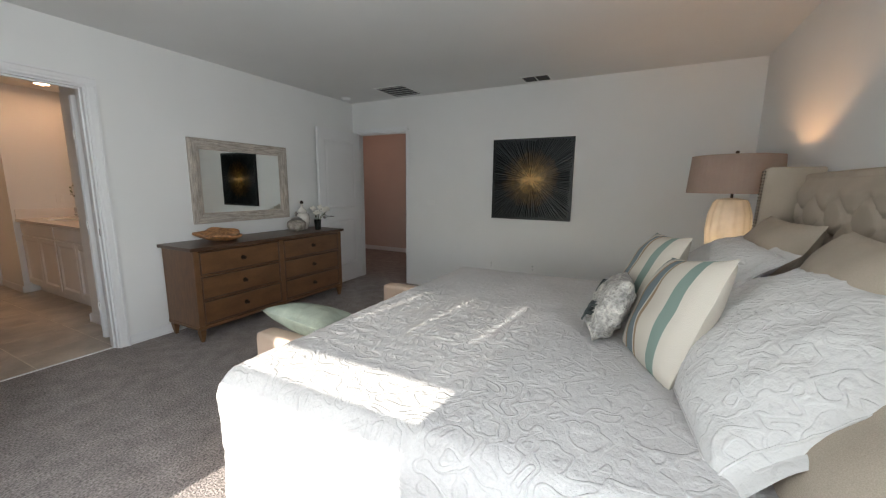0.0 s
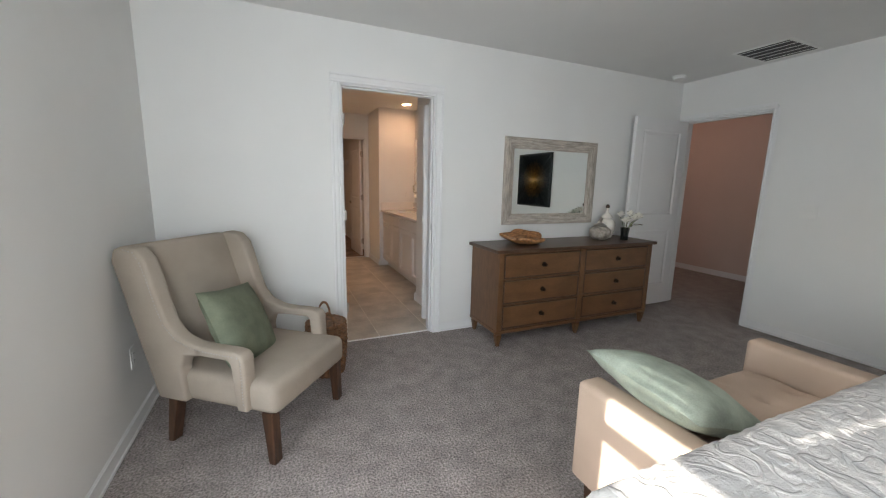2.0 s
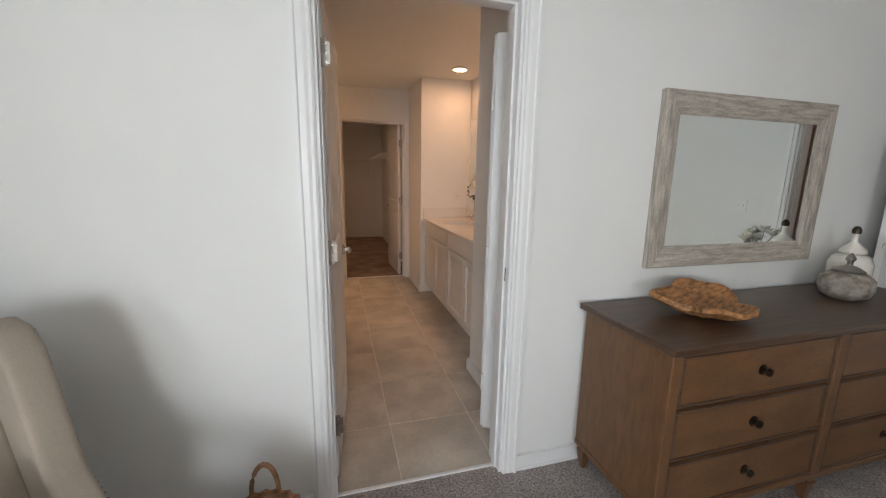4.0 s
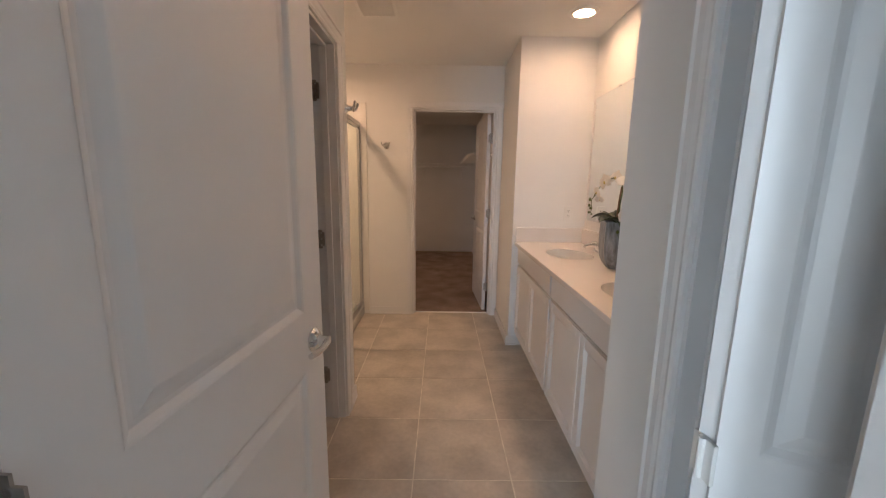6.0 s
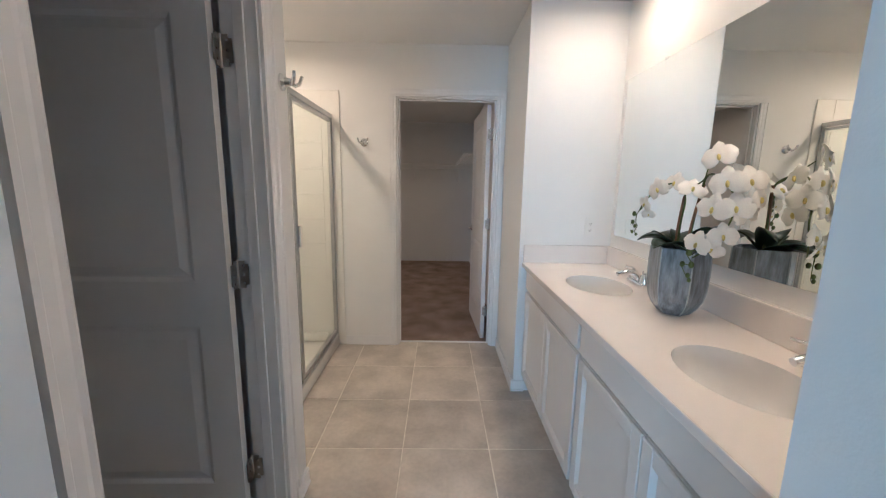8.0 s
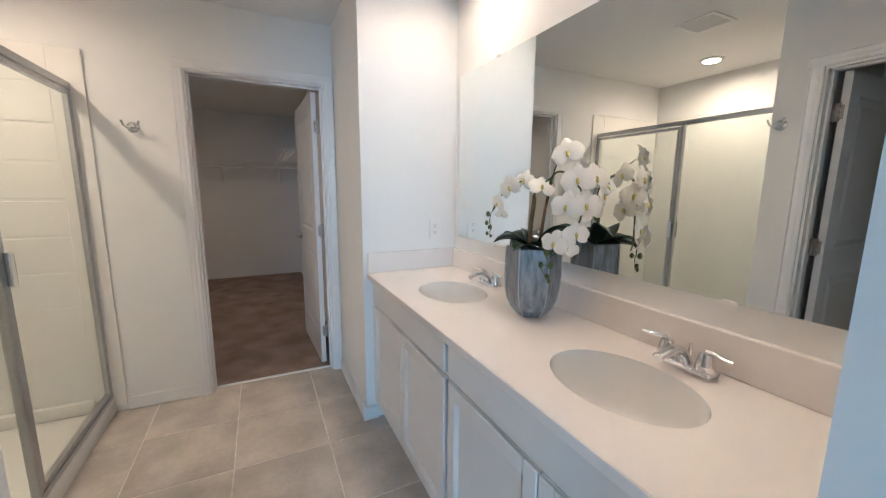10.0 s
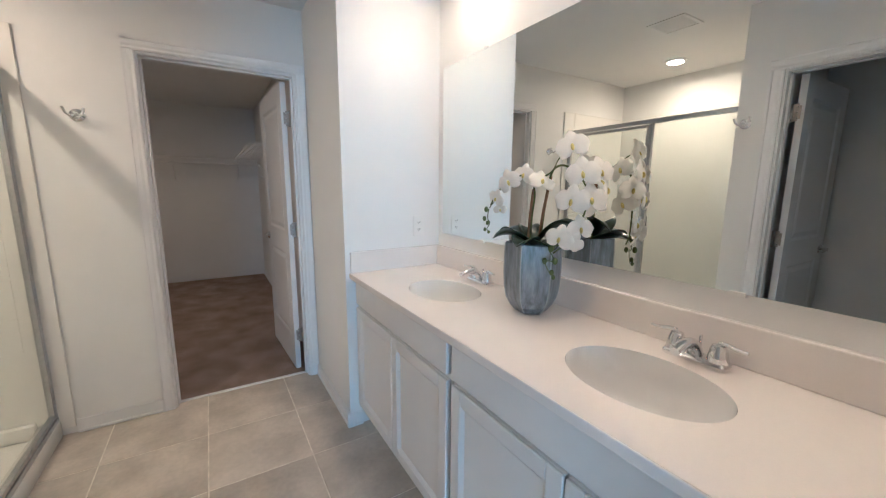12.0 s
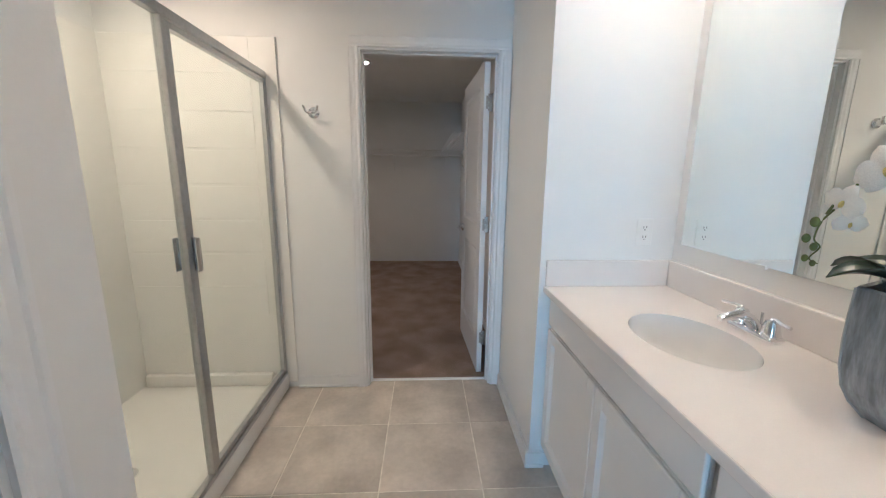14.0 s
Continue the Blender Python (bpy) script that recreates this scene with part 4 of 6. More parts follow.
def orchid():
    vase = empty("flower_vase", Matrix.Translation((0.565, 1.93, CZ)), label="grey streaked faceted ceramic vase on the vanity top", category="vase")
    prof = [(0.046, 0), (0.053, 0.003), (0.077, 0.03), (0.092, 0.06), (0.1, 0.10), (0.103, 0.15), (0.103, 0.20), (0.101, 0.26), (0.098, 0.265), (0.093, 0.26), (0.090, 0.235)]
    turn = radians(22)
    bm = lathe(prof, 6)
    bmesh.ops.transform(bm, matrix=Matrix.Rotation(turn, 4, "Z"), verts=bm.verts)
    part("body", bm, M_VASE, vase)
    part("soil", lathe([(0, 0.245), (0.05, 0.248), (0.085, 0.24)], 6), M_SOIL, vase, smooth=True, m=Matrix.Rotation(turn, 4, "Z"))
    seam = mat("seam_glaze", (0.42, 0.44, 0.45), 0.3, vary=0.1)
    for i in range(6):
        a = turn + 2 * math.pi * i / 6
        part("seam", tube([(r * math.cos(a), r * math.sin(a), z) for r, z in prof[1:8]], 0.0026, 6), seam, vase)
    plant = empty("orchid", Matrix.Translation((0.565, 1.93, CZ + 0.235)), label="white artificial orchid with dark strap leaves in the vase", category="plant")
    rnd = random.Random(4)

    def leaf(direction, length, width, rise):
        bm = bmesh.new()
        d = Vector((math.cos(direction), math.sin(direction), 0))
        s = Vector((-d.y, d.x, 0))
        rows = []
        for i in range(11):
            t = i / 10
            w = width * math.sin(math.pi * min(1, t * 0.93 + 0.07)) ** 0.6
            c = d * (length * t) + Vector((0, 0, rise * math.sin(t * 2.4) + 0.01))
            rows.append([bm.verts.new(c + s * (w * q) + Vector((0, 0, abs(q) * w * 0.45))) for q in (-1, -0.5, 0, 0.5, 1)])
        for a, b in zip(rows, rows[1:]):
            for k in range(4):
                bm.faces.new((a[k], a[k + 1], b[k + 1], b[k]))
        ob = part("leaf", bm, M_LEAF, plant, smooth=True)
        sol = ob.modifiers.new("thick", "SOLIDIFY")
        sol.thickness = 0.003

    for a, ln, w, r in ((205, 0.16, 0.046, 0.03), (150, 0.15, 0.044, 0.045), (250, 0.16, 0.046, 0.02), (60, 0.14, 0.04, 0.06), (300, 0.17, 0.048, 0.085), (100, 0.16, 0.042, 0.05)):
        leaf(radians(a), ln, w, r)

    petal_me = {}

    def bloom(at, face, size):
        f = Vector(face).normalized()
        m = Matrix.Translation(at) @ f.to_track_quat("Z", "Y").to_matrix().to_4x4() @ Matrix.Rotation(rnd.uniform(-0.5, 0.5), 4, "Z") @ Matrix.Diagonal((size, size, size, 1))
        fl = new("blossom")
        fl.parent = plant
        bm = bmesh.new()
        for ang, ln, w in ((0, 1.0, 0.62), (180, 1.0, 0.62), (90, 1.02, 0.38), (215, 0.98, 0.34), (325, 0.98, 0.34)):
            r = Matrix.Rotation(radians(ang), 4, "Z")
            rows = []
            for i in range(8):
                t = i / 7
                hw = w * math.sin(math.pi * (t * 0.9 + 0.06)) ** 0.75
                cz = 0.25 * t - 0.28 * t * t + (0.05 if ang in (0, 180) else 0)
                rows.append([bm.verts.new(r @ Vector((ln * t, hw * q, cz - 0.12 * q * q * t + rnd.uniform(-0.015, 0.015)))) for q in (-1, -0.5, 0, 0.5, 1)])
            for a, b in zip(rows, rows[1:]):
                for k in range(4):
                    bm.faces.new((a[k], a[k + 1], b[k + 1], b[k]))
        me = bpy.data.meshes.new("blossom")
        bm.to_mesh(me)
        bm.free()
        for p in me.polygons:
            p.use_smooth = True
        me.materials.append(M_PETAL)
        bpy.data.objects.remove(fl)
        fl = new("blossom", me)
        fl.parent = plant
        fl.matrix_local = m
        hb = bmesh.new()
        bmesh.ops.create_icosphere(hb, subdivisions=2, radius=0.15)
        bmesh.ops.transform(hb, matrix=Matrix.Translation((0, -0.1, 0.10)) @ Matrix.Diagonal((0.75, 1.5, 0.9, 1)), verts=hb.verts)
        part("lip", hb, M_YELLOW, fl, smooth=True)

    across, near = Vector((0.70, -0.714, 0)), Vector((-0.714, -0.70, 0))

    def at(r, u, d=0.0):
        """A place beside the rim: r across, u up, d out from the mirror."""
        return across * r + near * d + Vector((0, 0, u + 0.02))

    def run(points, radius, name="stem", material=M_STEM, taper=0.6):
        pts = [Vector(p) for p in points]
        fine = []
        for i in range(len(pts) - 1):
            p0, p1, p2, p3 = pts[max(0, i - 1)], pts[i], pts[i + 1], pts[min(len(pts) - 1, i + 2)]
            for k in range(5):
                t = k / 5
                fine.append(0.5 * (2 * p1 + (p2 - p0) * t + (2 * p0 - 5 * p1 + 4 * p2 - p3) * t * t + (3 * p1 - p0 - 3 * p2 + p3) * t ** 3))
        part(name, tube(fine + [pts[-1]], radius, 7, taper=taper), material, plant, smooth=True)

    def buds(points, size):
        run(points, 0.002)
        for i, p in enumerate(points[1:]):
            bb = bmesh.new()
            bmesh.ops.create_icosphere(bb, subdivisions=2, radius=size * (1 - 0.09 * i))
            part("bud", bb, M_STEM, plant, smooth=True, m=Matrix.Translation(Vector(p) + Vector((rnd.uniform(-0.01, 0.01), rnd.uniform(-0.01, 0.01), 0))) @ Matrix.Diagonal((0.85, 0.85, 1.15, 1)))

    def show(r, u, d, turn, tip, size):
        """One bloom facing the room, turned aside and tipped up or down."""
        way = near * math.cos(turn) + across * math.sin(turn) + Vector((0, 0, tip))
        bloom(at(r, u, d), way, size)

    # the low spray, arching away over the far bowl
    run([at(-0.015, -0.03), at(-0.01, 0.10), at(-0.004, 0.19), at(-0.03, 0.245), at(-0.09, 0.235), at(-0.14, 0.18), at(-0.16, 0.14)], 0.0042)
    run([at(-0.02, -0.03), at(-0.016, 0.10), at(-0.008, 0.20)], 0.005, "cane", M_CANE, 1.0)
    show(0.02, 0.228, 0.02, 0.5, 0.75, 0.050)
    show(-0.045, 0.25, 0.0, -0.4, 0.2, 0.042)
    show(-0.095, 0.225, 0.02, -0.5, 0.0, 0.047)
    show(-0.14, 0.165, 0.01, -0.7, -0.2, 0.036)
    show(-0.125, 0.125, 0.0, 0.2, -0.4, 0.026)
    buds([at(-0.15, 0.15), at(-0.165, 0.125, 0.01), at(-0.17, 0.09), at(-0.16, 0.075, 0.01), at(-0.172, 0.05), at(-0.158, 0.04)], 0.0095)
    def hang(r, u, d, turn, tip, size):
        show(r - 0.045, u, d + 0.11, turn, tip, size)

    # the tall spray, arching over and hanging in front of the mirror
    run([at(0.02, -0.03), at(0.03, 0.10), at(0.045, 0.23), at(0.065, 0.275, 0.04), at(0.105, 0.27, 0.09), at(0.155, 0.21, 0.11), at(0.155, 0.12, 0.11), at(0.105, 0.03, 0.12), at(0.065, -0.01, 0.12)], 0.0045)
    run([at(0.015, -0.03), at(0.03, 0.12), at(0.05, 0.245)], 0.0055, "cane", M_CANE, 1.0)
    run([at(0.03, 0.245), at(0.055, 0.265, 0.03), at(0.07, 0.30, 0.07), at(0.10, 0.325, 0.10)], 0.003)
    hang(0.15, 0.335, 0.02, -0.2, 0.25, 0.052)
    hang(0.185, 0.25, 0.035, -0.1, 0.1, 0.054)
    hang(0.24, 0.255, 0.01, 0.5, 0.15, 0.050)
    hang(0.155, 0.165, 0.04, -0.3, -0.05, 0.052)
    hang(0.215, 0.17, 0.03, 0.25, 0.1, 0.053)
    hang(0.265, 0.20, -0.02, 1.3, 0.1, 0.048)
    hang(0.21, 0.27, -0.05, 2.6, 0.2, 0.050)
    hang(0.235, 0.15, -0.04, 2.4, 0.0, 0.050)
    hang(0.19, 0.075, 0.02, 0.4, 0.1, 0.046)
    hang(0.125, 0.045, 0.05, -0.4, -0.1, 0.047)
    hang(0.165, 0.03, 0.03, 0.1, -0.5, 0.042)
    buds([at(0.085, 0.02, 0.13), at(0.05, 0.01, 0.14), at(0.07, -0.03, 0.14), at(0.04, -0.035, 0.14), at(0.055, -0.07, 0.14), at(0.065, -0.085, 0.14)], 0.012)


orchid()


def ceiling_vent(name, x0, y0, x1, y1, z, n, along="y", label="white ceiling register with dark louvre slots"):
    root = empty(name, Matrix.Translation((x0, y0, z)), label=label, category="vent")
    w, h = x1 - x0, y1 - y0
    b = 0.02
    bm = bmesh.new()
    for lo, hi in (((0, 0), (b, h)), ((w - b, 0), (w, h)), ((b, 0), (w - b, b)), ((b, h - b), (w - b, h))):
        box((*lo, -0.008), (*hi, -0.0005), 0.002, 1, bm=bm)
    part("frame", bm, M_PLASTIC, root)
    # Near-black sheet stands in for the shade between the louvres.
    part("shade_sheet", box((b, b, -0.003), (w - b, h - b, -0.001)), M_GREYVENT, root)
    for i in range(n):
        t = (i + 0.5) / n
        if along == "y":
            lo, hi = (b + (w - 2 * b) * t - 0.003, b, -0.0055), (b + (w - 2 * b) * t + 0.003, h - b, -0.003)
        else:
            lo, hi = (b, b + (h - 2 * b) * t - 0.003, -0.0055), (w - b, b + (h - 2 * b) * t + 0.003, -0.003)
        part("slat", box(lo, hi), M_PLASTIC, root)
    return root


ceiling_vent("ceiling_vent", 2.30, -1.20, 2.77, -0.79, BH, 5)
ceiling_vent("ceiling_vent", 2.58, -2.76, 2.81, -2.46, BH, 1, "x")
ceiling_vent("ceiling_vent", -0.98, 2.33, -0.73, 2.58, BH2, 20, "x", "white square bathroom exhaust grille")
sd = empty("smoke_detector", Matrix.Translation((2.55, -0.16, BH)), label="round white ceiling smoke detector", category="smoke detector")
part("base", lathe([(0.066, 0), (0.066, -0.012), (0, -0.012)], 32), M_PLASTIC, sd, smooth=True)
part("cover", lathe([(0.058, -0.012), (0.055, -0.03), (0.035, -0.038), (0, -0.039)], 32), M_PLASTIC, sd, smooth=True)


def wire_shelf(name, x0, x1, y0, y1, z, label):
    root = empty(name, None, label=label, category="shelf")
    bm = bmesh.new()
    for i in range(9):
        y = y0 + (y1 - y0) * i / 8
        tube([(x0, y, z), (x1, y, z)], 0.003, 5, bm=bm)
    tagged(part("wire_deck", bm, M_PLASTIC, root), kind="stuff")
    part("front_rail", tube([(x0, y0, z - 0.03), (x1, y0, z - 0.03)], 0.007, 8), M_PLASTIC, root)
    part("hang_rod", tube([(x0, y0 + 0.01, z - 0.085), (x1, y0 + 0.01, z - 0.085)], 0.012, 10), M_PLASTIC, root)
    k = x0 + 0.45
    while k < x1:
        part("bracket", tube([(k, y0, z - 0.03), (k, y0 + 0.02, z - 0.06), (k, y1, z - 0.30)], 0.005, 6), M_PLASTIC, root)
        k += 0.75
    return root


wire_shelf("wire_shelf", KX0, KX1, KY1 - 0.31, KY1 - 0.002, 1.73, "white ventilated wire closet shelf with hanging rod")
s2 = empty("wire_shelf", None, label="white ventilated wire shelf along the closet side wall", category="shelf")
bm = bmesh.new()
for i in range(9):
    x = KX1 - 0.31 + 0.31 * i / 8 - 0.002
    tube([(x, 4.8, 1.73), (x, KY1 - 0.33, 1.73)], 0.004, 5, bm=bm)
for i in range(28):
    tube([(KX1 - 0.312, 4.8 + 0.08 * i, 1.735), (KX1 - 0.002, 4.8 + 0.08 * i, 1.735)], 0.003, 5, bm=bm)
tagged(part("wire_deck", bm, M_PLASTIC, s2), kind="stuff")
part("front_rail", tube([(KX1 - 0.312, 4.8, 1.70), (KX1 - 0.312, KY1 - 0.33, 1.70)], 0.007, 8), M_PLASTIC, s2)
for y in (4.82, 5.6, 6.4):
    part("bracket", tube([(KX1 - 0.312, y, 1.70), (KX1 - 0.002, y, 1.43)], 0.005, 6), M_PLASTIC, s2)
for z in (0.55, 0.95, 1.35, 1.72):
    ls = empty("linen_shelf", None, label="white wire linen closet shelf", category="shelf", group="linen shelves")
    bm = bmesh.new()
    for i in range(8):
        tube([(0.40 + 0.04 * i, 0.17, z), (0.40 + 0.04 * i, YA0 - 0.11, z)], 0.003, 5, bm=bm)
    tagged(part("wire_deck", bm, M_PLASTIC, ls), kind="stuff")
    part("clip", box((0.39, YA0 - 0.125, z - 0.02), (0.42, YA0 - 0.11, z + 0.01), 0.002), M_CHROME, ls)

# ---- bedroom: dresser and what stands on it ----
def dresser():
    x0, x1, y0, y1, zt = 0.285, 2.0, -0.495, -0.03, 0.815
    root = empty("dresser", None, label="brown wooden six-drawer dresser with turned bronze knobs", category="dresser")
    bm = bmesh.new()
    box((x0, y0 + 0.02, 0.12), (x1, y1, zt - 0.028), 0.004, 1, bm=bm)
    box((x0 - 0.004, y0 + 0.004, 0.11), (x1 + 0.004, y1, 0.14), 0.004, 1, bm=bm)
    for x in (x0, x1 - 0.045, (x0 + x1) / 2 - 0.025):
        w = 0.05 if abs(x - (x0 + x1) / 2) < 0.1 else 0.045
        part("stile", box((x, y0, 0.141), (x + w, y0 + 0.03, zt - 0.028), 0.003, 1), M_DRESSER, root)
    part("body", bm, M_DRESSER, root)
    part("top", box((x0 - 0.03, y0 - 0.025, zt - 0.028), (x1 + 0.03, y1 + 0.01, zt), 0.006), M_DARKTOP, root)
    cols = [(x0 + 0.05, (x0 + x1) / 2 - 0.03), ((x0 + x1) / 2 + 0.03, x1 - 0.05)]
    for a, b in cols:
        for k in range(3):
            z0 = 0.15 + k * 0.212
            z1 = z0 + 0.198
            d = part("drawer", box((a, y0 + 0.008, z0), (b, y0 + 0.03, z1), 0.004), M_DRESSER, root)
            bm = bmesh.new()
            for lo, hi in (((a, z0), (b, z0 + 0.012)), ((a, z1 - 0.012), (b, z1)), ((a, z0 + 0.012), (a + 0.012, z1 - 0.012)), ((b - 0.012, z0 + 0.012), (b, z1 - 0.012))):
                box((lo[0], y0 + 0.002, lo[1]), (hi[0], y0 + 0.01, hi[1]), 0.003, 1, bm=bm)
            part("bead", bm, M_DARKTOP, d)
            part("knob", lathe([(0.021, 0), (0.021, 0.003), (0.008, 0.006), (0.007, 0.016), (0.016, 0.022), (0.015, 0.03), (0, 0.034)], 16), M_BRONZE, d, "dark bronze knob", True,
                 Matrix.Translation(((a + b) / 2, y0 + 0.008, (z0 + z1) / 2)) @ Matrix.Rotation(radians(90), 4, "X"))
    for x in (x0 + 0.03, (x0 + x1) / 2, x1 - 0.03):
        for y in (y0 + 0.03, y1 - 0.035):
            part("leg", lathe([(0.016, 0.0), (0.02, 0.02), (0.034, 0.09), (0.03, 0.1), (0.036, 0.112)], 4), M_DRESSER, root, m=Matrix.Translation((x, y, 0)) @ Matrix.Rotation(radians(45), 4, "Z"))


dresser()


def dresser_mirror():
    x0, x1, z0, z1, w = 0.59, 1.66, 0.957, 1.748, 0.10
    root = empty("wall_mirror", None, label="rectangular wall mirror in a whitewashed wood frame", category="mirror")
    prof = [(0, 0), (0, -0.028), (0.01, -0.032), (0.05, -0.03), (0.075, -0.022), (0.08, -0.018), (w, -0.014), (w, 0)]

    def bar(a, b, up, material):
        a, b = Vector(a), Vector(b)
        bm = bmesh.new()
        d = (b - a).normalized()
        n = Vector(up)
        ends = []
        for base, sgn in ((a, 1), (b, -1)):
            ends.append([bm.verts.new(base + n * u + d * (u * sgn) + Vector((0, v, 0))) for u, v in prof])
        for i in range(len(prof)):
            j = (i + 1) % len(prof)
            bm.faces.new((ends[0][i], ends[0][j], ends[1][j], ends[1][i]))
        bm.faces.new(ends[0][::-1])
        bm.faces.new(ends[1])
        bmesh.ops.recalc_face_normals(bm, faces=bm.faces[:])
        part("frame", bm, material, root)
    y = -0.001
    bar((x0, y, z0), (x1, y, z0), (0, 0, 1), M_WASHED)
    bar((x0, y, z1), (x1, y, z1), (0, 0, -1), M_WASHED)
    bar((x0, y, z0), (x0, y, z1), (1, 0, 0), M_WASHED_V)
    bar((x1, y, z0), (x1, y, z1), (-1, 0, 0), M_WASHED_V)
    part("glass", box((x0 + w - 0.005, -0.012, z0 + w - 0.005), (x1 - w + 0.005, -0.006, z1 - w + 0.005)), M_MIRROR, root)


dresser_mirror()


def root_bowl():
    bm = bmesh.new()
    n, k = 40, 10
    rings = []
    for side in (1, 0):
        for j in (range(k) if side else range(k - 1, -1, -1)):
            t = j / (k - 1)
            ring = []
            for i in range(n):
                a = 2 * math.pi * i / n
                w = 1 + 0.16 * math.sin(3 * a + 0.6) + 0.1 * math.sin(5 * a + 2) + 0.05 * math.sin(9 * a)
                r = t * w
                z = 0.012 + 0.042 * t ** 3 + 0.010 * t * t * math.sin(2 * a + 0.5) + 0.006 * t * t * math.sin(5 * a + 1) + (0 if side else 0.012)
                if t > 0.85 and not side:
                    z -= 0.005
                ring.append(bm.verts.new((0.20 * r * math.cos(a), 0.15 * r * math.sin(a), max(0.0, z - 0.012 if side else z) + 0.05 * t ** 1.5 * max(0.0, math.sin(a)))))
            rings.append(ring)
    for a, b in zip(rings, rings[1:]):
        for i in range(n):
            j = (i + 1) % n
            bm.faces.new((a[i], a[j], b[j], b[i]))
    bmesh.ops.recalc_face_normals(bm, faces=bm.faces[:])
    ob = part("wooden_bowl", bm, M_ROOT, None, smooth=True, m=Matrix.Translation((0.68, -0.26, 0.816)) @ Matrix.Rotation(0.3, 4, "Z"))
    tagged(ob, label="free-form carved root wood bowl on the dresser", category="bowl")


root_bowl()
M_JAR = mat("weathered_jar", (0.33, 0.30, 0.26), 0.6, vary=0.35, scale=18, bump=0.8, bump_scale=60, fine=0.2, second=(0.11, 0.085, 0.07), dist=0.004)
jar = empty("lidded_jar", Matrix.Translation((1.56, -0.25, 0.815)), label="squat textured grey-brown jar with silver lid", category="jar")
part("body", lathe([(0.05, 0), (0.085, 0.02), (0.1, 0.06), (0.097, 0.10), (0.07, 0.125), (0.055, 0.13)], 40, flute=20, depth=0.015), M_JAR, jar, smooth=True)
part("lid", lathe([(0.058, 0.13), (0.06, 0.14), (0.03, 0.158), (0.012, 0.165), (0.011, 0.18), (0.02, 0.195), (0.01, 0.215), (0, 0.225)], 24), M_NICKEL, jar, "silvery finial lid", True)
gj = empty("ginger_jar", Matrix.Translation((1.72, -0.17, 0.815)), label="tall white ceramic jar with finial lid", category="jar")
part("body", lathe([(0.045, 0), (0.06, 0.01), (0.085, 0.10), (0.085, 0.15), (0.07, 0.185), (0.045, 0.2)], 32), M_GLAZE, gj, smooth=True)
part("lid", lathe([(0.05, 0.2), (0.055, 0.208), (0.05, 0.222), (0.022, 0.25), (0.012, 0.262), (0.012, 0.29), (0.016, 0.30), (0.008, 0.315), (0, 0.318)], 24), M_GLAZE, gj, smooth=True)
part("finial", lathe([(0.017, 0.30), (0.019, 0.318), (0.01, 0.335), (0, 0.338)], 16), M_BRONZE, gj, smooth=True)


def bouquet():
    v = empty("bud_vase", Matrix.Translation((1.79, -0.34, 0.815)), label="small dark glass vase on the dresser", category="vase")
    part("body", lathe([(0.03, 0), (0.034, 0.004), (0.036, 0.06), (0.042, 0.12), (0.038, 0.12), (0.033, 0.06)], 24), mat("dark_glass", (0.012, 0.013, 0.012), 0.08, vary=0.1), v, smooth=True)
    f = empty("flowers", Matrix.Translation((1.79, -0.34, 0.925)) @ Matrix.Diagonal((1.35, 1.35, 1.35, 1)), label="small bunch of white flowers in the dark vase", category="flowers")
    rnd = random.Random(9)
    for i in range(7):
        top = Vector((rnd.uniform(-0.07, 0.07), rnd.uniform(-0.06, 0.06), rnd.uniform(0.04, 0.11)))
        part("stem", tube([(0, 0, -0.03), top * 0.6, top], 0.002, 5), M_STEM, f)
        bm = bmesh.new()
        for k in range(9):
            a = k * 2.4
            r = Matrix.Rotation(a, 4, "Z") @ Matrix.Rotation(radians(-18 - 7 * k), 4, "Y")
            pts = [r @ Vector(q) for q in ((0, 0, 0), (0.02, -0.017, 0.003), (0.04, -0.01, 0.0), (0.045, 0.0, -0.004), (0.04, 0.01, 0.0), (0.02, 0.017, 0.003))]
            bm.faces.new([bm.verts.new(p) for p in pts])
        part("blossom", bm, M_PETAL, f, m=Matrix.Translation(top))


bouquet()


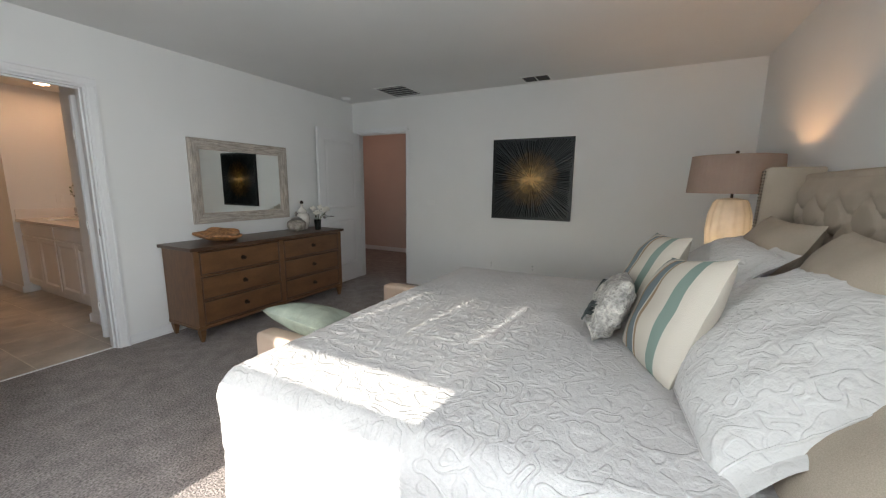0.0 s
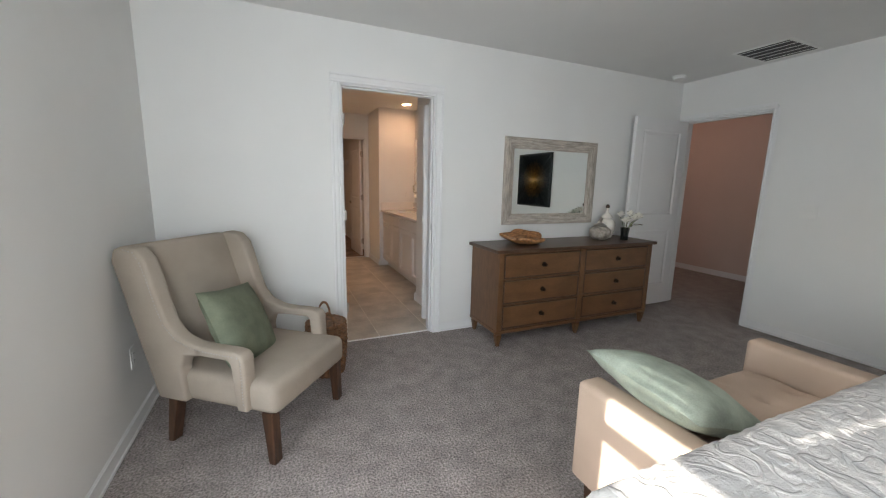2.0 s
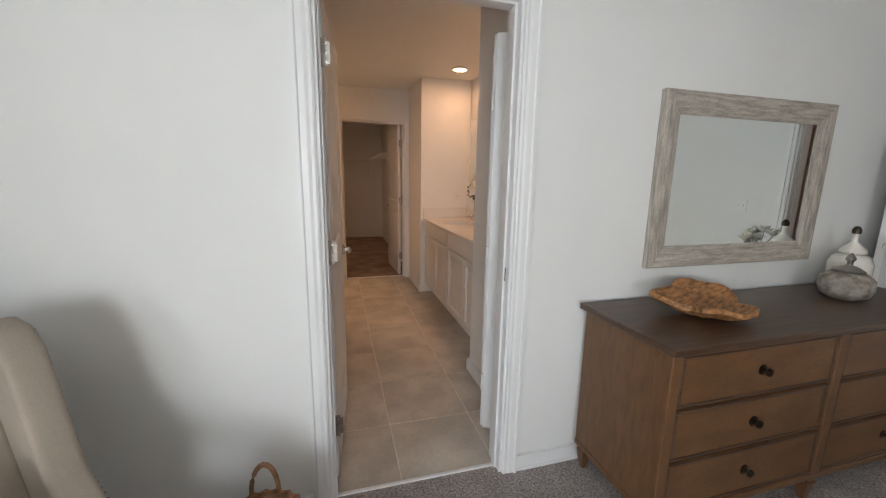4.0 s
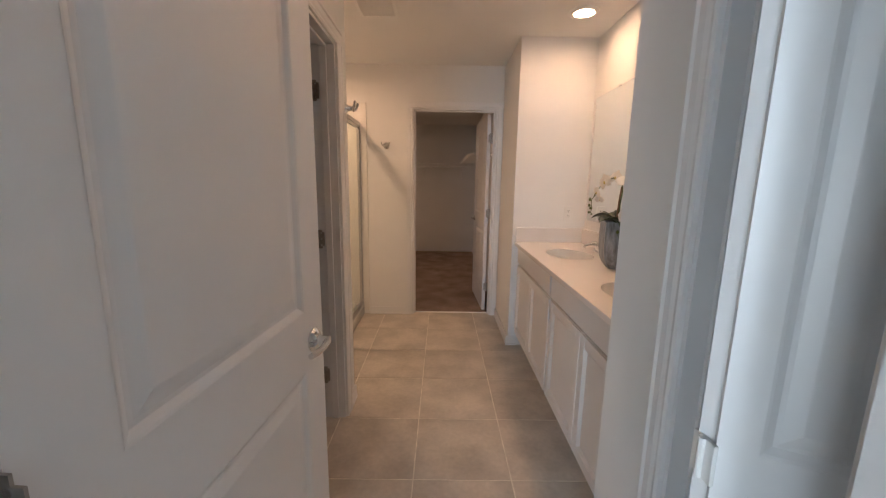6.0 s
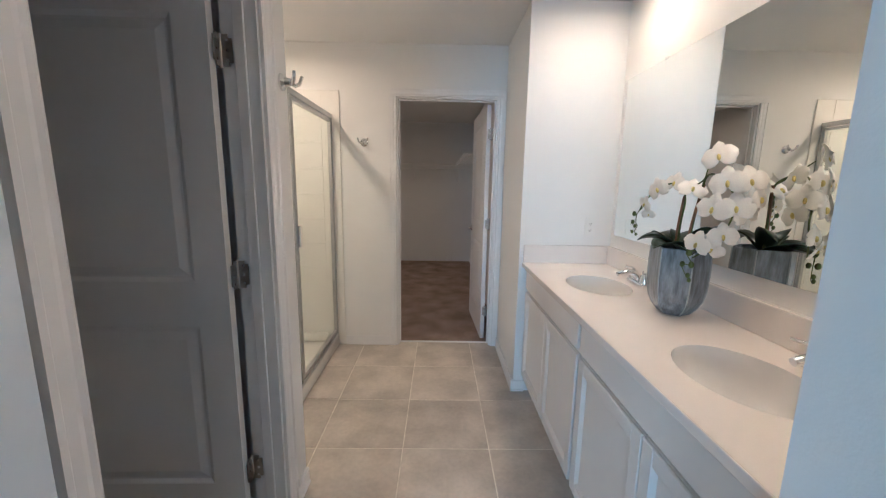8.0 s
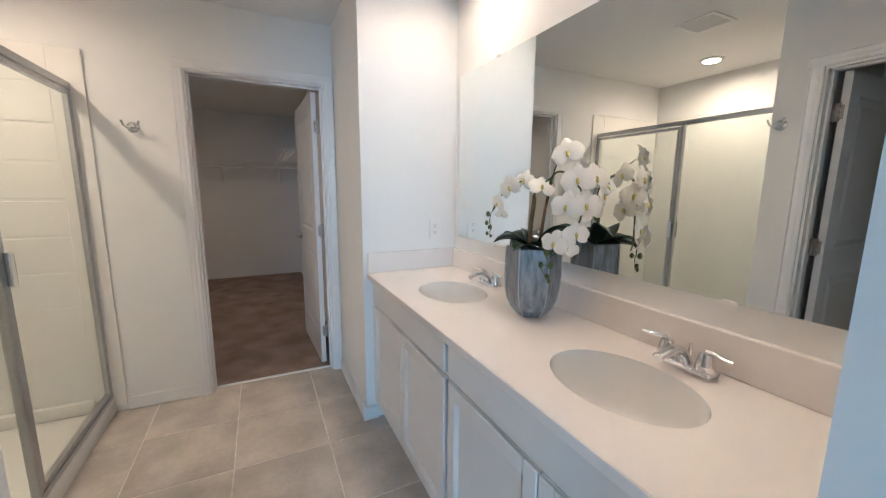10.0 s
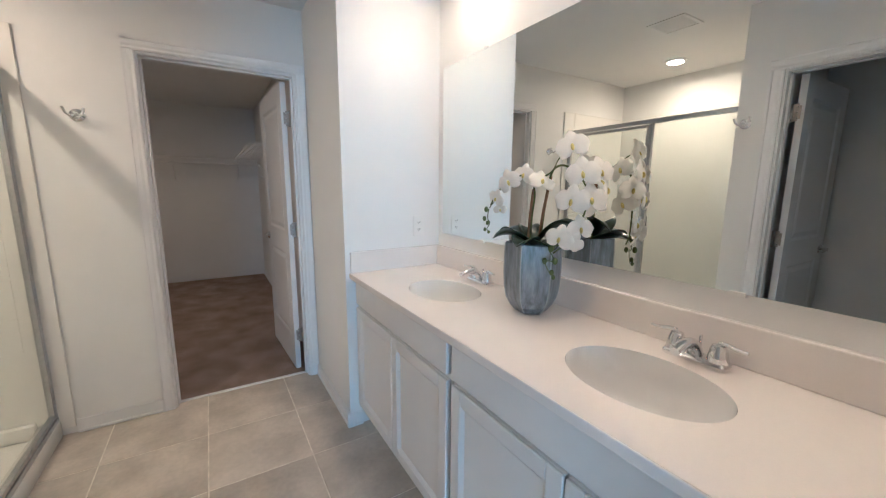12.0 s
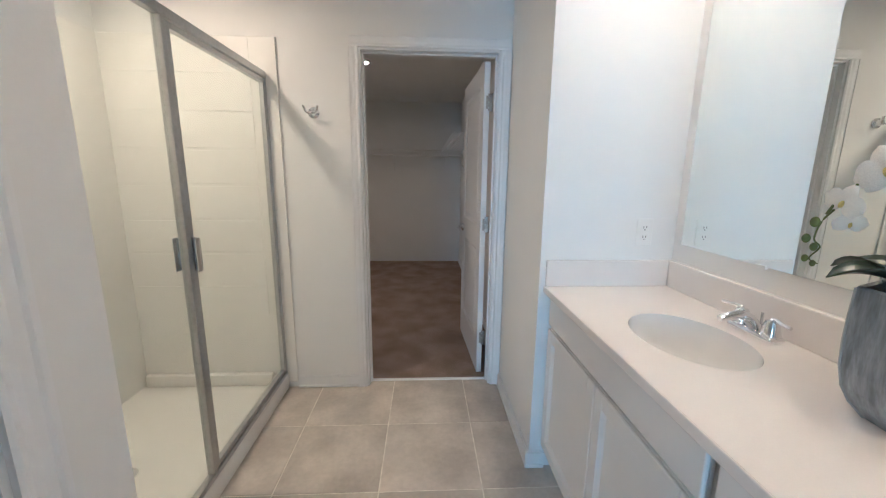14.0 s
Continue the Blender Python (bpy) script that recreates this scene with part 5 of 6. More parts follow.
def wall_art():
    """A square black canvas with gold-hearted rays in relief."""
    yc, zc, s, x = -2.568, 1.417, 0.45, BX1
    root = empty("wall_art", Matrix.Translation((x, yc, zc)), label="square black relief canvas with golden starburst rays", category="painting")
    m = bpy.data.materials.new("gold_to_black")
    m.use_nodes = True
    n, l = m.node_tree.nodes, m.node_tree.links
    b = n["Principled BSDF"]
    tc, ln, nz, ad, rp = n.new("ShaderNodeTexCoord"), n.new("ShaderNodeVectorMath"), n.new("ShaderNodeTexNoise"), n.new("ShaderNodeMath"), n.new("ShaderNodeValToRGB")
    ln.operation, ad.operation = "LENGTH", "MULTIPLY_ADD"
    nz.inputs["Scale"].default_value = 22
    ad.inputs[1].default_value = 0.22
    l.new(tc.outputs["Object"], ln.inputs[0])
    l.new(tc.outputs["Object"], nz.inputs["Vector"])
    l.new(nz.outputs["Fac"], ad.inputs[0])
    l.new(ln.outputs["Value"], ad.inputs[2])
    l.new(ad.outputs[0], rp.inputs["Fac"])
    e = rp.color_ramp.elements
    e[0].position, e[0].color = 0.16, (0.80, 0.52, 0.18, 1)
    e[1].position, e[1].color = 0.44, (0.012, 0.017, 0.017, 1)
    mid = rp.color_ramp.elements.new(0.29)
    mid.color = (0.20, 0.125, 0.045, 1)
    l.new(rp.outputs["Color"], b.inputs["Base Color"])
    b.inputs["Roughness"].default_value, b.inputs["Metallic"].default_value = 0.4, 0.0
    part("canvas", box((-0.03, -s, -s), (-0.001, s, s), 0.003), m, root)
    rnd = random.Random(2)
    bm = bmesh.new()
    for i in range(170):
        a = 2 * math.pi * (i + rnd.uniform(-0.35, 0.35)) / 170
        c, sn = math.cos(a), math.sin(a)
        reach = (s - 0.008) / max(abs(c), abs(sn))
        r0, r1 = rnd.uniform(0.01, 0.13), reach * rnd.uniform(0.93, 1.0)
        w = 0.0035 + 0.004 * rnd.random()
        d, t = Vector((0, c, sn)), Vector((0, -sn, c))
        base = -0.0305
        h = 0.007 + 0.005 * rnd.random()
        v = [bm.verts.new(p) for p in (d * r0 + Vector((base, 0, 0)), d * r1 - t * w + Vector((base, 0, 0)), d * r1 + t * w + Vector((base, 0, 0)), d * (r0 + 0.03) + Vector((base - h, 0, 0)), d * (r1 - 0.01) + Vector((base - h, 0, 0)))]
        bm.faces.new((v[0], v[1], v[4], v[3]))
        bm.faces.new((v[0], v[3], v[4], v[2]))
        bm.faces.new((v[1], v[2], v[4]))
    tagged(part("ray_relief", bm, m, root, "raised plaster rays, gold at the centre"), kind="stuff")
    fr = bmesh.new()
    for lo, hi in (((-s, -s), (s, -s + 0.01)), ((-s, s - 0.01), (s, s)), ((-s, -s + 0.01), (-s + 0.01, s - 0.01)), ((s - 0.01, -s + 0.01), (s, s - 0.01))):
        box((-0.04, *lo), (-0.0305, *hi), bm=fr)
    part("edge", fr, M_CANVAS, root)


wall_art()

# ---- bedroom: seating ----
def armchair():
    root = empty("armchair", pose(-1.43, -0.80, 0, 0, 0, -37.9) @ Matrix.Diagonal((0.98, 1.1, 0.93, 1)), label="beige linen wingback armchair with nailhead trim and dark legs", category="armchair")
    part("seat", box((-0.27, -0.285, 0.27), (0.36, 0.285, 0.44), 0.045, 4), M_LINEN, root, smooth=True)
    back = prism([(-0.30, 0.30), (-0.50, 1.04), (-0.49, 1.075), (-0.44, 1.065), (-0.36, 0.80), (-0.23, 0.42), (-0.23, 0.30)], -0.25, 0.25, "y", 0.02, 3)
    part("backrest", back, M_LINEN, root, smooth=True)
    for s in (-1, 1):
        y0, y1 = sorted((s * 0.238, s * 0.31))
        w = prism([(-0.30, 0.28), (-0.51, 1.00), (-0.49, 1.06), (-0.43, 1.08), (-0.36, 1.07), (-0.305, 1.02), (-0.275, 0.93), (-0.24, 0.80), (-0.205, 0.70), (-0.15, 0.635), (-0.07, 0.605), (0.0, 0.598), (0.0, 0.55), (-0.12, 0.54), (-0.15, 0.46), (-0.13, 0.28)], y0, y1, "y", 0.016, 3)
        part("wing", w, M_LINEN, root, smooth=True)
        arm = prism([(-0.06, 0.55), (0.13, 0.548), (0.145, 0.53), (0.165, 0.29), (0.225, 0.29), (0.218, 0.565), (0.20, 0.59), (0.16, 0.598), (-0.06, 0.598)], y0, y1, "y", 0.014, 3)
        part("arm", arm, M_LINEN, root, smooth=True)
        nails = [(-0.415, 1.06), (-0.36, 1.05), (-0.325, 1.0), (-0.295, 0.92), (-0.26, 0.79), (-0.222, 0.69), (-0.155, 0.62), (-0.07, 0.588), (0.0, 0.58), (0.19, 0.575), (0.205, 0.56), (0.207, 0.31)]
        bm = bmesh.new()
        for (ax, az), (bx, bz) in zip(nails, nails[1:]):
            ln = math.hypot(bx - ax, bz - az)
            for q in range(max(1, int(ln / 0.016))):
                t = q * 0.016 / ln
                m = Matrix.Translation((ax + (bx - ax) * t, s * 0.31, az + (bz - az) * t)) @ Matrix.Diagonal((0.0045, 0.0025, 0.0045, 1))
                bmesh.ops.create_icosphere(bm, subdivisions=1, radius=1, matrix=m)
        tagged(part("nailheads", bm, M_NICKEL, root, "row of small dull nailheads"), kind="stuff")
        for x, lean in ((0.30, 0.015), (-0.25, -0.05)):
            part("leg", prism([(x - 0.03, 0.28), (x + 0.03, 0.28), (x + 0.018 + lean, 0), (x - 0.018 + lean, 0)], s * 0.255 - 0.024, s * 0.255 + 0.024, "y", 0.003, 1), M_DARKWOOD, root, "dark stained tapered leg")
    return root


armchair()


def pillow(name, w, h, t, m, material, label, n=22, seed=0, wrinkle=0.006, pinch=0.06, flange=0.0, relief=0.0):
    """A stuffed cushion with drawn-in sides, pointed corners and creases."""
    bm = bmesh.new()
    grid = {}
    for side in (1, -1):
        for i in range(n + 1):
            for k in range(n + 1):
                u, v = 2 * i / n - 1, 2 * k / n - 1
                edge = i in (0, n) or k in (0, n)
                if side < 0 and edge:
                    grid[side, i, k] = grid[1, i, k]
                    continue
                x = u * w / 2 * (1 - pinch * (1 - v * v) * abs(u))
                y = v * h / 2 * (1 - pinch * (1 - u * u) * abs(v))
                f = 1.0
                if flange:
                    f = 1 - flange
                uu, vv = min(1, abs(u) / f), min(1, abs(v) / f)
                z = side * t / 2 * ((1 - uu ** 2.6) * (1 - vv ** 2.6)) ** 0.55
                q = Vector((x * 9 + seed, y * 9, side * 3 + seed))
                z += wrinkle * noise.noise(q) * 1.6 * (0.3 + 0.7 * (1 - uu * vv))
                if flange:
                    z += 0.012 * noise.noise(Vector((x * 6, y * 6, seed))) * (uu + vv)
                if relief and not edge:
                    z += side * relief * max(0, noise.noise(Vector((x * 26, y * 26, seed + 5))))
                grid[side, i, k] = bm.verts.new((x, y, z))
    for side in (1, -1):
        for i in range(n):
            for k in range(n):
                f = [grid[side, i, k], grid[side, i + 1, k], grid[side, i + 1, k + 1], grid[side, i, k + 1]]
                bm.faces.new(f if side > 0 else f[::-1])
    hem = []
    if flange:
        e = round(n * flange / 2)
        f = n - e
        loop = [(i, e) for i in range(e, f)] + [(f, k) for k in range(e, f)] + [(i, f) for i in range(f, e, -1)] + [(e, k) for k in range(f, e - 1, -1)]
        hem = [(side, [grid[side, i, k].co + Vector((0, 0, side * 0.001)) for i, k in loop]) for side in (1, -1)]
    ob = part(name, bm, material, None, smooth=True, m=m)
    for side, pts in hem:
        part("hem", tube(pts, 0.0028, 6), material, ob, "stitched hem inside the flat border", smooth=True)
    return tagged(ob, label=label, category="pillow")


pillow("throw_pillow", 0.45, 0.42, 0.16, pose(-1.50, -0.83, 0.575, 64, 8, 53 + 12), M_GREEN, "sage green velvet cushion leaning on the armchair", seed=2)


def basket():
    root = empty("wicker_basket", Matrix.Translation((-1.03, -0.40, 0)) @ Matrix.Diagonal((0.8, 0.8, 1.02, 1)), label="round woven brown wicker basket with loop handles", category="basket")
    bm = bmesh.new()
    n = 44
    for k in range(22):
        z = 0.012 + k * 0.0165
        r = 0.135 + 0.03 * math.sin(min(1, z / 0.36) * 2.2)
        pts = [((r + 0.006 * math.cos(i * math.pi + k * math.pi)) * math.cos(2 * math.pi * i / n), (r + 0.006 * math.cos(i * math.pi + k * math.pi)) * math.sin(2 * math.pi * i / n), z) for i in range(n)]
        tube(pts + [pts[0]], 0.0085, 5, bm=bm)
    tagged(part("weave", bm, M_WICKER, root, smooth=True), kind="stuff")
    part("lining", lathe([(0.12, 0.004), (0.13, 0.02), (0.155, 0.2), (0.152, 0.36)], 24), M_WICKER, root, smooth=True)
    for s in (-1, 1):
        part("handle", tube([(0.05 * math.cos(a) + 0.0, s * 0.155, 0.36 + 0.10 * math.sin(a)) for a in (math.pi * i / 12 for i in range(13))], 0.009, 7), M_WICKER, root, "pale wrapped loop handle", True)


basket()


def bench():
    x0, x1, y0, y1 = -0.21, 1.05, -2.43, -1.90
    root = empty("bench", None, label="beige upholstered bench with low arms and tufted seat", category="bench")
    for a, b in ((x0, x0 + 0.12), (x1 - 0.12, x1)):
        part("arm", box((a, y0, 0.12), (b, y1, 0.55), 0.025, 3), M_BENCH, root, smooth=True)
    part("base", box((x0 + 0.115, y0 + 0.01, 0.12), (x1 - 0.115, y1 - 0.01, 0.30), 0.01), M_BENCH, root)
    bm = bmesh.new()
    nx, ny = 60, 28
    vs = {}
    tufts = [(x0 + 0.12 + (x1 - x0 - 0.24) * (i + 0.5) / 5, y0 + (y1 - y0) * (k + 0.5) / 3) for i in range(5) for k in range(3)]
    for i in range(nx + 1):
        for k in range(ny + 1):
            x, y = x0 + 0.118 + (x1 - x0 - 0.236) * i / nx, y0 + (y1 - y0) * k / ny
            e = min(i, nx - i) / nx * 14, min(k, ny - k) / ny * 8
            z = 0.30 + 0.125 * (min(1, e[0]) * min(1, e[1])) ** 0.35 if min(e) > 0 else 0.29
            for tx, ty in tufts:
                z -= 0.022 * math.exp(-((x - tx) ** 2 + (y - ty) ** 2) / 0.0012)
            vs[i, k] = bm.verts.new((x, y, z))
    for i in range(nx):
        for k in range(ny):
            bm.faces.new((vs[i, k], vs[i + 1, k], vs[i + 1, k + 1], vs[i, k + 1]))
    seat = part("seat", bm, M_BENCH, root, smooth=True)
    for tx, ty in tufts:
        part("button", lathe([(0.011, 0), (0.01, 0.004), (0, 0.006)], 10), M_BENCH, seat, smooth=True, m=Matrix.Translation((tx, ty, 0.402)))
    for x in (x0 + 0.06, x1 - 0.06):
        for y in (y0 + 0.06, y1 - 0.06):
            part("leg", lathe([(0.022, 0), (0.034, 0.125)], 4), M_DARKWOOD, root, m=Matrix.Translation((x, y, 0)))


bench()
pillow("throw_pillow", 0.44, 0.50, 0.17, pose(0.055, -2.12, 0.565, 3, 19, -3), M_AQUA, "pale aqua velvet cushion lying on the bench arm", seed=6)

# ---- bed ----
QX0, QX1, QY0, QY1, QZ = -0.775, 1.20, -4.40, -2.46, 0.735


CELLS = {}


def swirl_cell(i, k):
    if (i, k) not in CELLS:
        r = random.Random(i * 131 + k * 7919 + 17)
        CELLS[i, k] = (r.uniform(-0.45, 0.45), r.uniform(-0.45, 0.45), r.uniform(0.035, 0.085), r.uniform(0, 6.28), r.choice((-1, 1)))
    return CELLS[i, k]


def swirl_height(x, y):
    """Chenille scrolls: raised spirals in jittered cells."""
    best, cs = 0.0, 0.125
    ci, ck = math.floor(x / cs), math.floor(y / cs)
    for i in (ci - 1, ci, ci + 1):
        for k in (ck - 1, ck, ck + 1):
            jx, jy, size, turn, hand = swirl_cell(i, k)
            cx, cy = (i + 0.5 + jx) * cs, (k + 0.5 + jy) * cs
            d = math.hypot(x - cx, y - cy)
            if d < size:
                s = math.cos(d / 0.0335 * 2 * math.pi + hand * math.atan2(y - cy, x - cx) + turn)
                gap = noise.noise(Vector((x * 30, y * 30, 2)))
                best = max(best, max(0, (s - 0.1) / 0.9) * (1 - (d / size) ** 6) * min(1, max(0, 0.8 + 1.8 * gap)))
    worm = 1 - abs(noise.noise(Vector((x * 17, y * 17, 7)))) * 9
    return max(best, 0.5 * max(0, worm))


def bed():
    root = empty("bed", None, label="king bed with white chenille coverlet and tufted headboard", category="bed")
    part("mattress", box((QX0 + 0.06, QY0, 0.25), (QX1 - 0.06, QY1 - 0.06, QZ - 0.05), 0.05, 3), M_SHAM, root, smooth=True)
    part("frame", box((QX0 + 0.08, QY0, 0.10), (QX1 - 0.08, QY1 - 0.08, 0.25), 0.01), M_HEADLINEN, root)
    for x in (QX0 + 0.15, QX1 - 0.15):
        for y in (QY0 + 0.1, QY1 - 0.18):
            part("leg", box((x - 0.03, y - 0.03, 0), (x + 0.03, y + 0.03, 0.10)), M_DARKWOOD, root)
    step, drop, rad = 0.0095, 0.58, 0.09
    w, ln = QX1 - QX0, QY1 - QY0
    bend = rad * math.pi / 2
    us = np.arange(-(drop), w + drop + 1e-6, step)
    vs = np.arange(0, ln + drop + 1e-6, step)

    def fold(s, size):
        """Distance along the cloth to (across, down, tilt) round one edge."""
        if s <= size - rad:
            return s, 0.0, 0.0
        t = s - (size - rad)
        if t < bend:
            a = t / rad
            return size - rad + rad * math.sin(a), rad * (1 - math.cos(a)), a
        return size, rad + t - bend, math.pi / 2

    bm = bmesh.new()
    rows = []
    mid = w / 2
    for u in us:
        row = []
        d = abs(u - mid)
        ax, az, at = fold(d, mid)
        sx = 1 if u > mid else -1
        for v in vs:
            by, bz, bt = fold(v, ln)
            h = swirl_height(u, v) * 0.0045 + 0.003 * noise.noise(Vector((u * 4, v * 4, 0))) + 0.012 * noise.noise(Vector((u * 1.3, v * 1.3, 4)))
            down = max(az, bz)
            x, y = mid + sx * ax, by
            if az > 0 and bz > 0:
                down = math.hypot(az, bz) if max(az, bz) < rad else max(az, bz)
                cut = min(az, bz)
                k = min(1.0, cut / 0.25) * 0.10
                x -= sx * k * 0.7
                y -= k * 0.7
            wave = 0.018 * math.sin((v if az > bz else u) * 13 + 1.5 * math.sin(v * 3 + u * 2)) * min(1, max(0, down - 0.1) / 0.4)
            nx = sx * math.sin(at) * (1 if az >= bz else 0.4)
            ny = math.sin(bt) * (1 if bz > az else 0.4)
            nz = max(0.0, math.cos(at) * math.cos(bt))
            row.append(bm.verts.new((QX0 + x + nx * (h + wave * 0.7), QY0 + y + ny * (h + wave * 0.7), max(0.03, QZ - down + nz * h))))
        rows.append(row)
    for a, b in zip(rows, rows[1:]):
        for k in range(len(a) - 1):
            bm.faces.new((a[k], b[k], b[k + 1], a[k + 1]))
    tagged(part("coverlet", bm, M_QUILT, root, "white chenille coverlet with raised scroll pattern", smooth=True))
    hb = bmesh.new()
    x0, x1, z1 = QX0 - 0.07, QX1 + 0.07, 1.42
    y = BY0 + 0.10
    nx, nz = 220, 110
    g = {}
    for i in range(nx + 1):
        for k in range(nz + 1):
            x, z = x0 + (x1 - x0) * i / nx, 0.3 + (z1 - 0.3) * k / nz
            a, c = x / 0.125, (z - 0.02) / 0.10
            p, q = a + c, a - c
            fp, fq = abs((p / 2) % 1 - 0.5) * 2, abs((q / 2) % 1 - 0.5) * 2
            low = min(1.0, max(0.0, (1.33 - z) / 0.04))
            pit = math.exp(-((fp * 0.085) ** 2 + (fq * 0.085) ** 2) / 0.0007)
            crease = max(math.exp(-(fp / 0.10) ** 2), math.exp(-(fq / 0.10) ** 2))
            dep = 0.045 - low * (0.034 * pit + 0.012 * crease * (1 - pit))
            edge = min(1, (nz - k) / 10, min(i, nx - i) / 8)
            g[i, k] = hb.verts.new((x, y + dep * edge - 0.02 * (1 - edge), z))
    for i in range(nx):
        for k in range(nz):
            hb.faces.new((g[i, k], g[i, k + 1], g[i + 1, k + 1], g[i + 1, k]))
    bmesh.ops.reverse_faces(hb, faces=hb.faces[:])
    head = part("headboard", hb, M_HEADLINEN, root, "deep button-tufted linen headboard", smooth=True)
    for ia in range(-12, 24):
        for ic in range(4, 14):
            bx, bz = ia * 0.125, 0.02 + ic * 0.10
            if (ia + ic) % 2 and x0 + 0.08 < bx < x1 - 0.08 and 0.8 < bz < 1.33:
                part("button", lathe([(0.013, 0), (0.012, 0.005), (0, 0.008)], 12), M_HEADLINEN, head, smooth=True, m=Matrix.Translation((bx, y + 0.010, bz)) @ Matrix.Rotation(radians(-90), 4, "X"))
    part("headboard_back", box((x0, BY0 + 0.015, 0.1), (x1, y, z1 - 0.004), 0.01), M_HEADLINEN, root)
    for xa, xb in ((x0 - 0.06, x0 + 0.01), (x1 - 0.01, x1 + 0.06)):
        wing = part("wing", prism([(BY0 + 0.015, 0.06), (BY0 + 0.30, 0.06), (BY0 + 0.30, 0.55), (BY0 + 0.27, 1.44), (BY0 + 0.25, 1.455), (BY0 + 0.015, 1.455)], xa, xb, "x", 0.012, 2), M_HEADLINEN, head, smooth=True)
        bm = bmesh.new()
        for q in range(50):
            t = q / 49
            for xs in (xa + 0.012, xb - 0.012):
                bmesh.ops.create_icosphere(bm, subdivisions=1, radius=0.006, matrix=Matrix.Translation((xs, BY0 + 0.30 - 0.03 * t, 0.55 + 0.88 * t)))
        tagged(part("nailheads", bm, M_BRONZE, head, "dark nailheads along the wing edge"), kind="stuff")


bed()


def stripe_mat():
    m = mat("striped_linen", (0.62, 0.55, 0.44), 0.9, vary=0.03, bump=0.4, bump_scale=300, spec=0.1)
    n, l = m.node_tree.nodes, m.node_tree.links
    tc, sx, mr, rp = n.new("ShaderNodeTexCoord"), n.new("ShaderNodeSeparateXYZ"), n.new("ShaderNodeMapRange"), n.new("ShaderNodeValToRGB")
    l.new(tc.outputs["Object"], sx.inputs[0])
    l.new(sx.outputs["X"], mr.inputs["Value"])
    mr.inputs["From Min"].default_value, mr.inputs["From Max"].default_value = -0.25, 0.25
    l.new(mr.outputs[0], rp.inputs["Fac"])
    rp.color_ramp.interpolation = "CONSTANT"
    cream, aqua, slate, tan = (0.62, 0.57, 0.50, 1), (0.24, 0.315, 0.28, 1), (0.19, 0.23, 0.25, 1), (0.34, 0.25, 0.17, 1)
    grey = (0.33, 0.38, 0.33, 1)
    bands = [(0.0, cream), (0.17, aqua), (0.265, cream), (0.47, tan), (0.515, cream), (0.535, slate), (0.66, tan), (0.69, cream), (0.78, grey), (0.83, cream), (0.87, slate), (0.94, grey)]
    el = rp.color_ramp.elements
    el[0].position, el[0].color = bands[0]
    el[1].position, el[1].color = bands[1]
    for p, c in bands[2:]:
        e = el.new(p)
        e.color = c
    l.new(rp.outputs["Color"], n["Principled BSDF"].inputs["Base Color"])
    return m


M_STRIPE = stripe_mat()
M_TEXTILE = mat("tufted_textile", (0.52, 0.50, 0.46), 0.95, vary=0.2, scale=14, bump=1.0, bump_scale=60, fine=0.3, second=(0.32, 0.31, 0.29), dist=0.02)
for px, ang, sd_ in ((-0.72, 4, 11), (0.08, -3, 12), (0.88, 2, 13)):
    pillow("euro_pillow", 0.66, 0.54, 0.20, pose(px, -4.21, 0.950, 116, 0, ang), M_HEADLINEN, "large taupe linen pillow against the headboard", seed=sd_)
pillow("standard_pillow", 0.62, 0.46, 0.18, pose(-0.68, -4.14, 0.855, 136, 0, 6), M_HEADLINEN, "taupe linen pillow lying under the white sham", seed=15)
pillow("pillow_sham", 0.94, 0.70, 0.22, pose(-0.13, -4.045, 0.895, 145, 0, 8), M_SHAM, "white chenille pillow sham with flanged edge", seed=21, flange=0.12, n=44, relief=0.011, wrinkle=0.008)
pillow("pillow_sham", 0.86, 0.62, 0.22, pose(0.78, -3.99, 0.905, 142, 0, -3), M_SHAM, "white chenille pillow sham with flanged edge", seed=22, flange=0.12, n=44, relief=0.011, wrinkle=0.008)
pillow("striped_pillow", 0.47, 0.45, 0.17, pose(0.06, -3.80, 0.890, 114, 10, 17), M_STRIPE, "cream cushion with aqua, slate and tan stripes", seed=31)
pillow("striped_pillow", 0.47, 0.45, 0.17, pose(0.60, -3.74, 0.910, 114, 4, 14), M_STRIPE, "cream cushion with aqua, slate and tan stripes", seed=32)
lumbar = pillow("lumbar_pillow", 0.40, 0.27, 0.13, pose(0.25, -3.60, 0.848, 116, 6, 3), M_TEXTILE, "small grey and cream tufted lumbar pillow", seed=41, n=40, relief=0.03)


def tassel(x, y, n, colour):
    rt = random.Random(3)
    bm = bmesh.new()
    for _ in range(n):
        a, r = rt.uniform(0, 6.28), rt.uniform(0.005, 0.035)
        px, py = x + r * math.cos(a), y + r * math.sin(a)
        tube([(px, py, -0.045), (px + rt.uniform(-0.01, 0.01), py - 0.012, -0.072), (px + rt.uniform(-0.015, 0.015), py - 0.04, -0.068)], 0.0035, 5, bm=bm)
    tagged(part("tassel", bm, colour, lumbar, "dark grey yarn tassel"), kind="stuff")


M_YARN = mat("dark_yarn", (0.07, 0.085, 0.085), 0.95, vary=0.3, scale=40)
tassel(-0.10, -0.03, 46, M_YARN)
tassel(0.12, 0.05, 16, M_YARN)


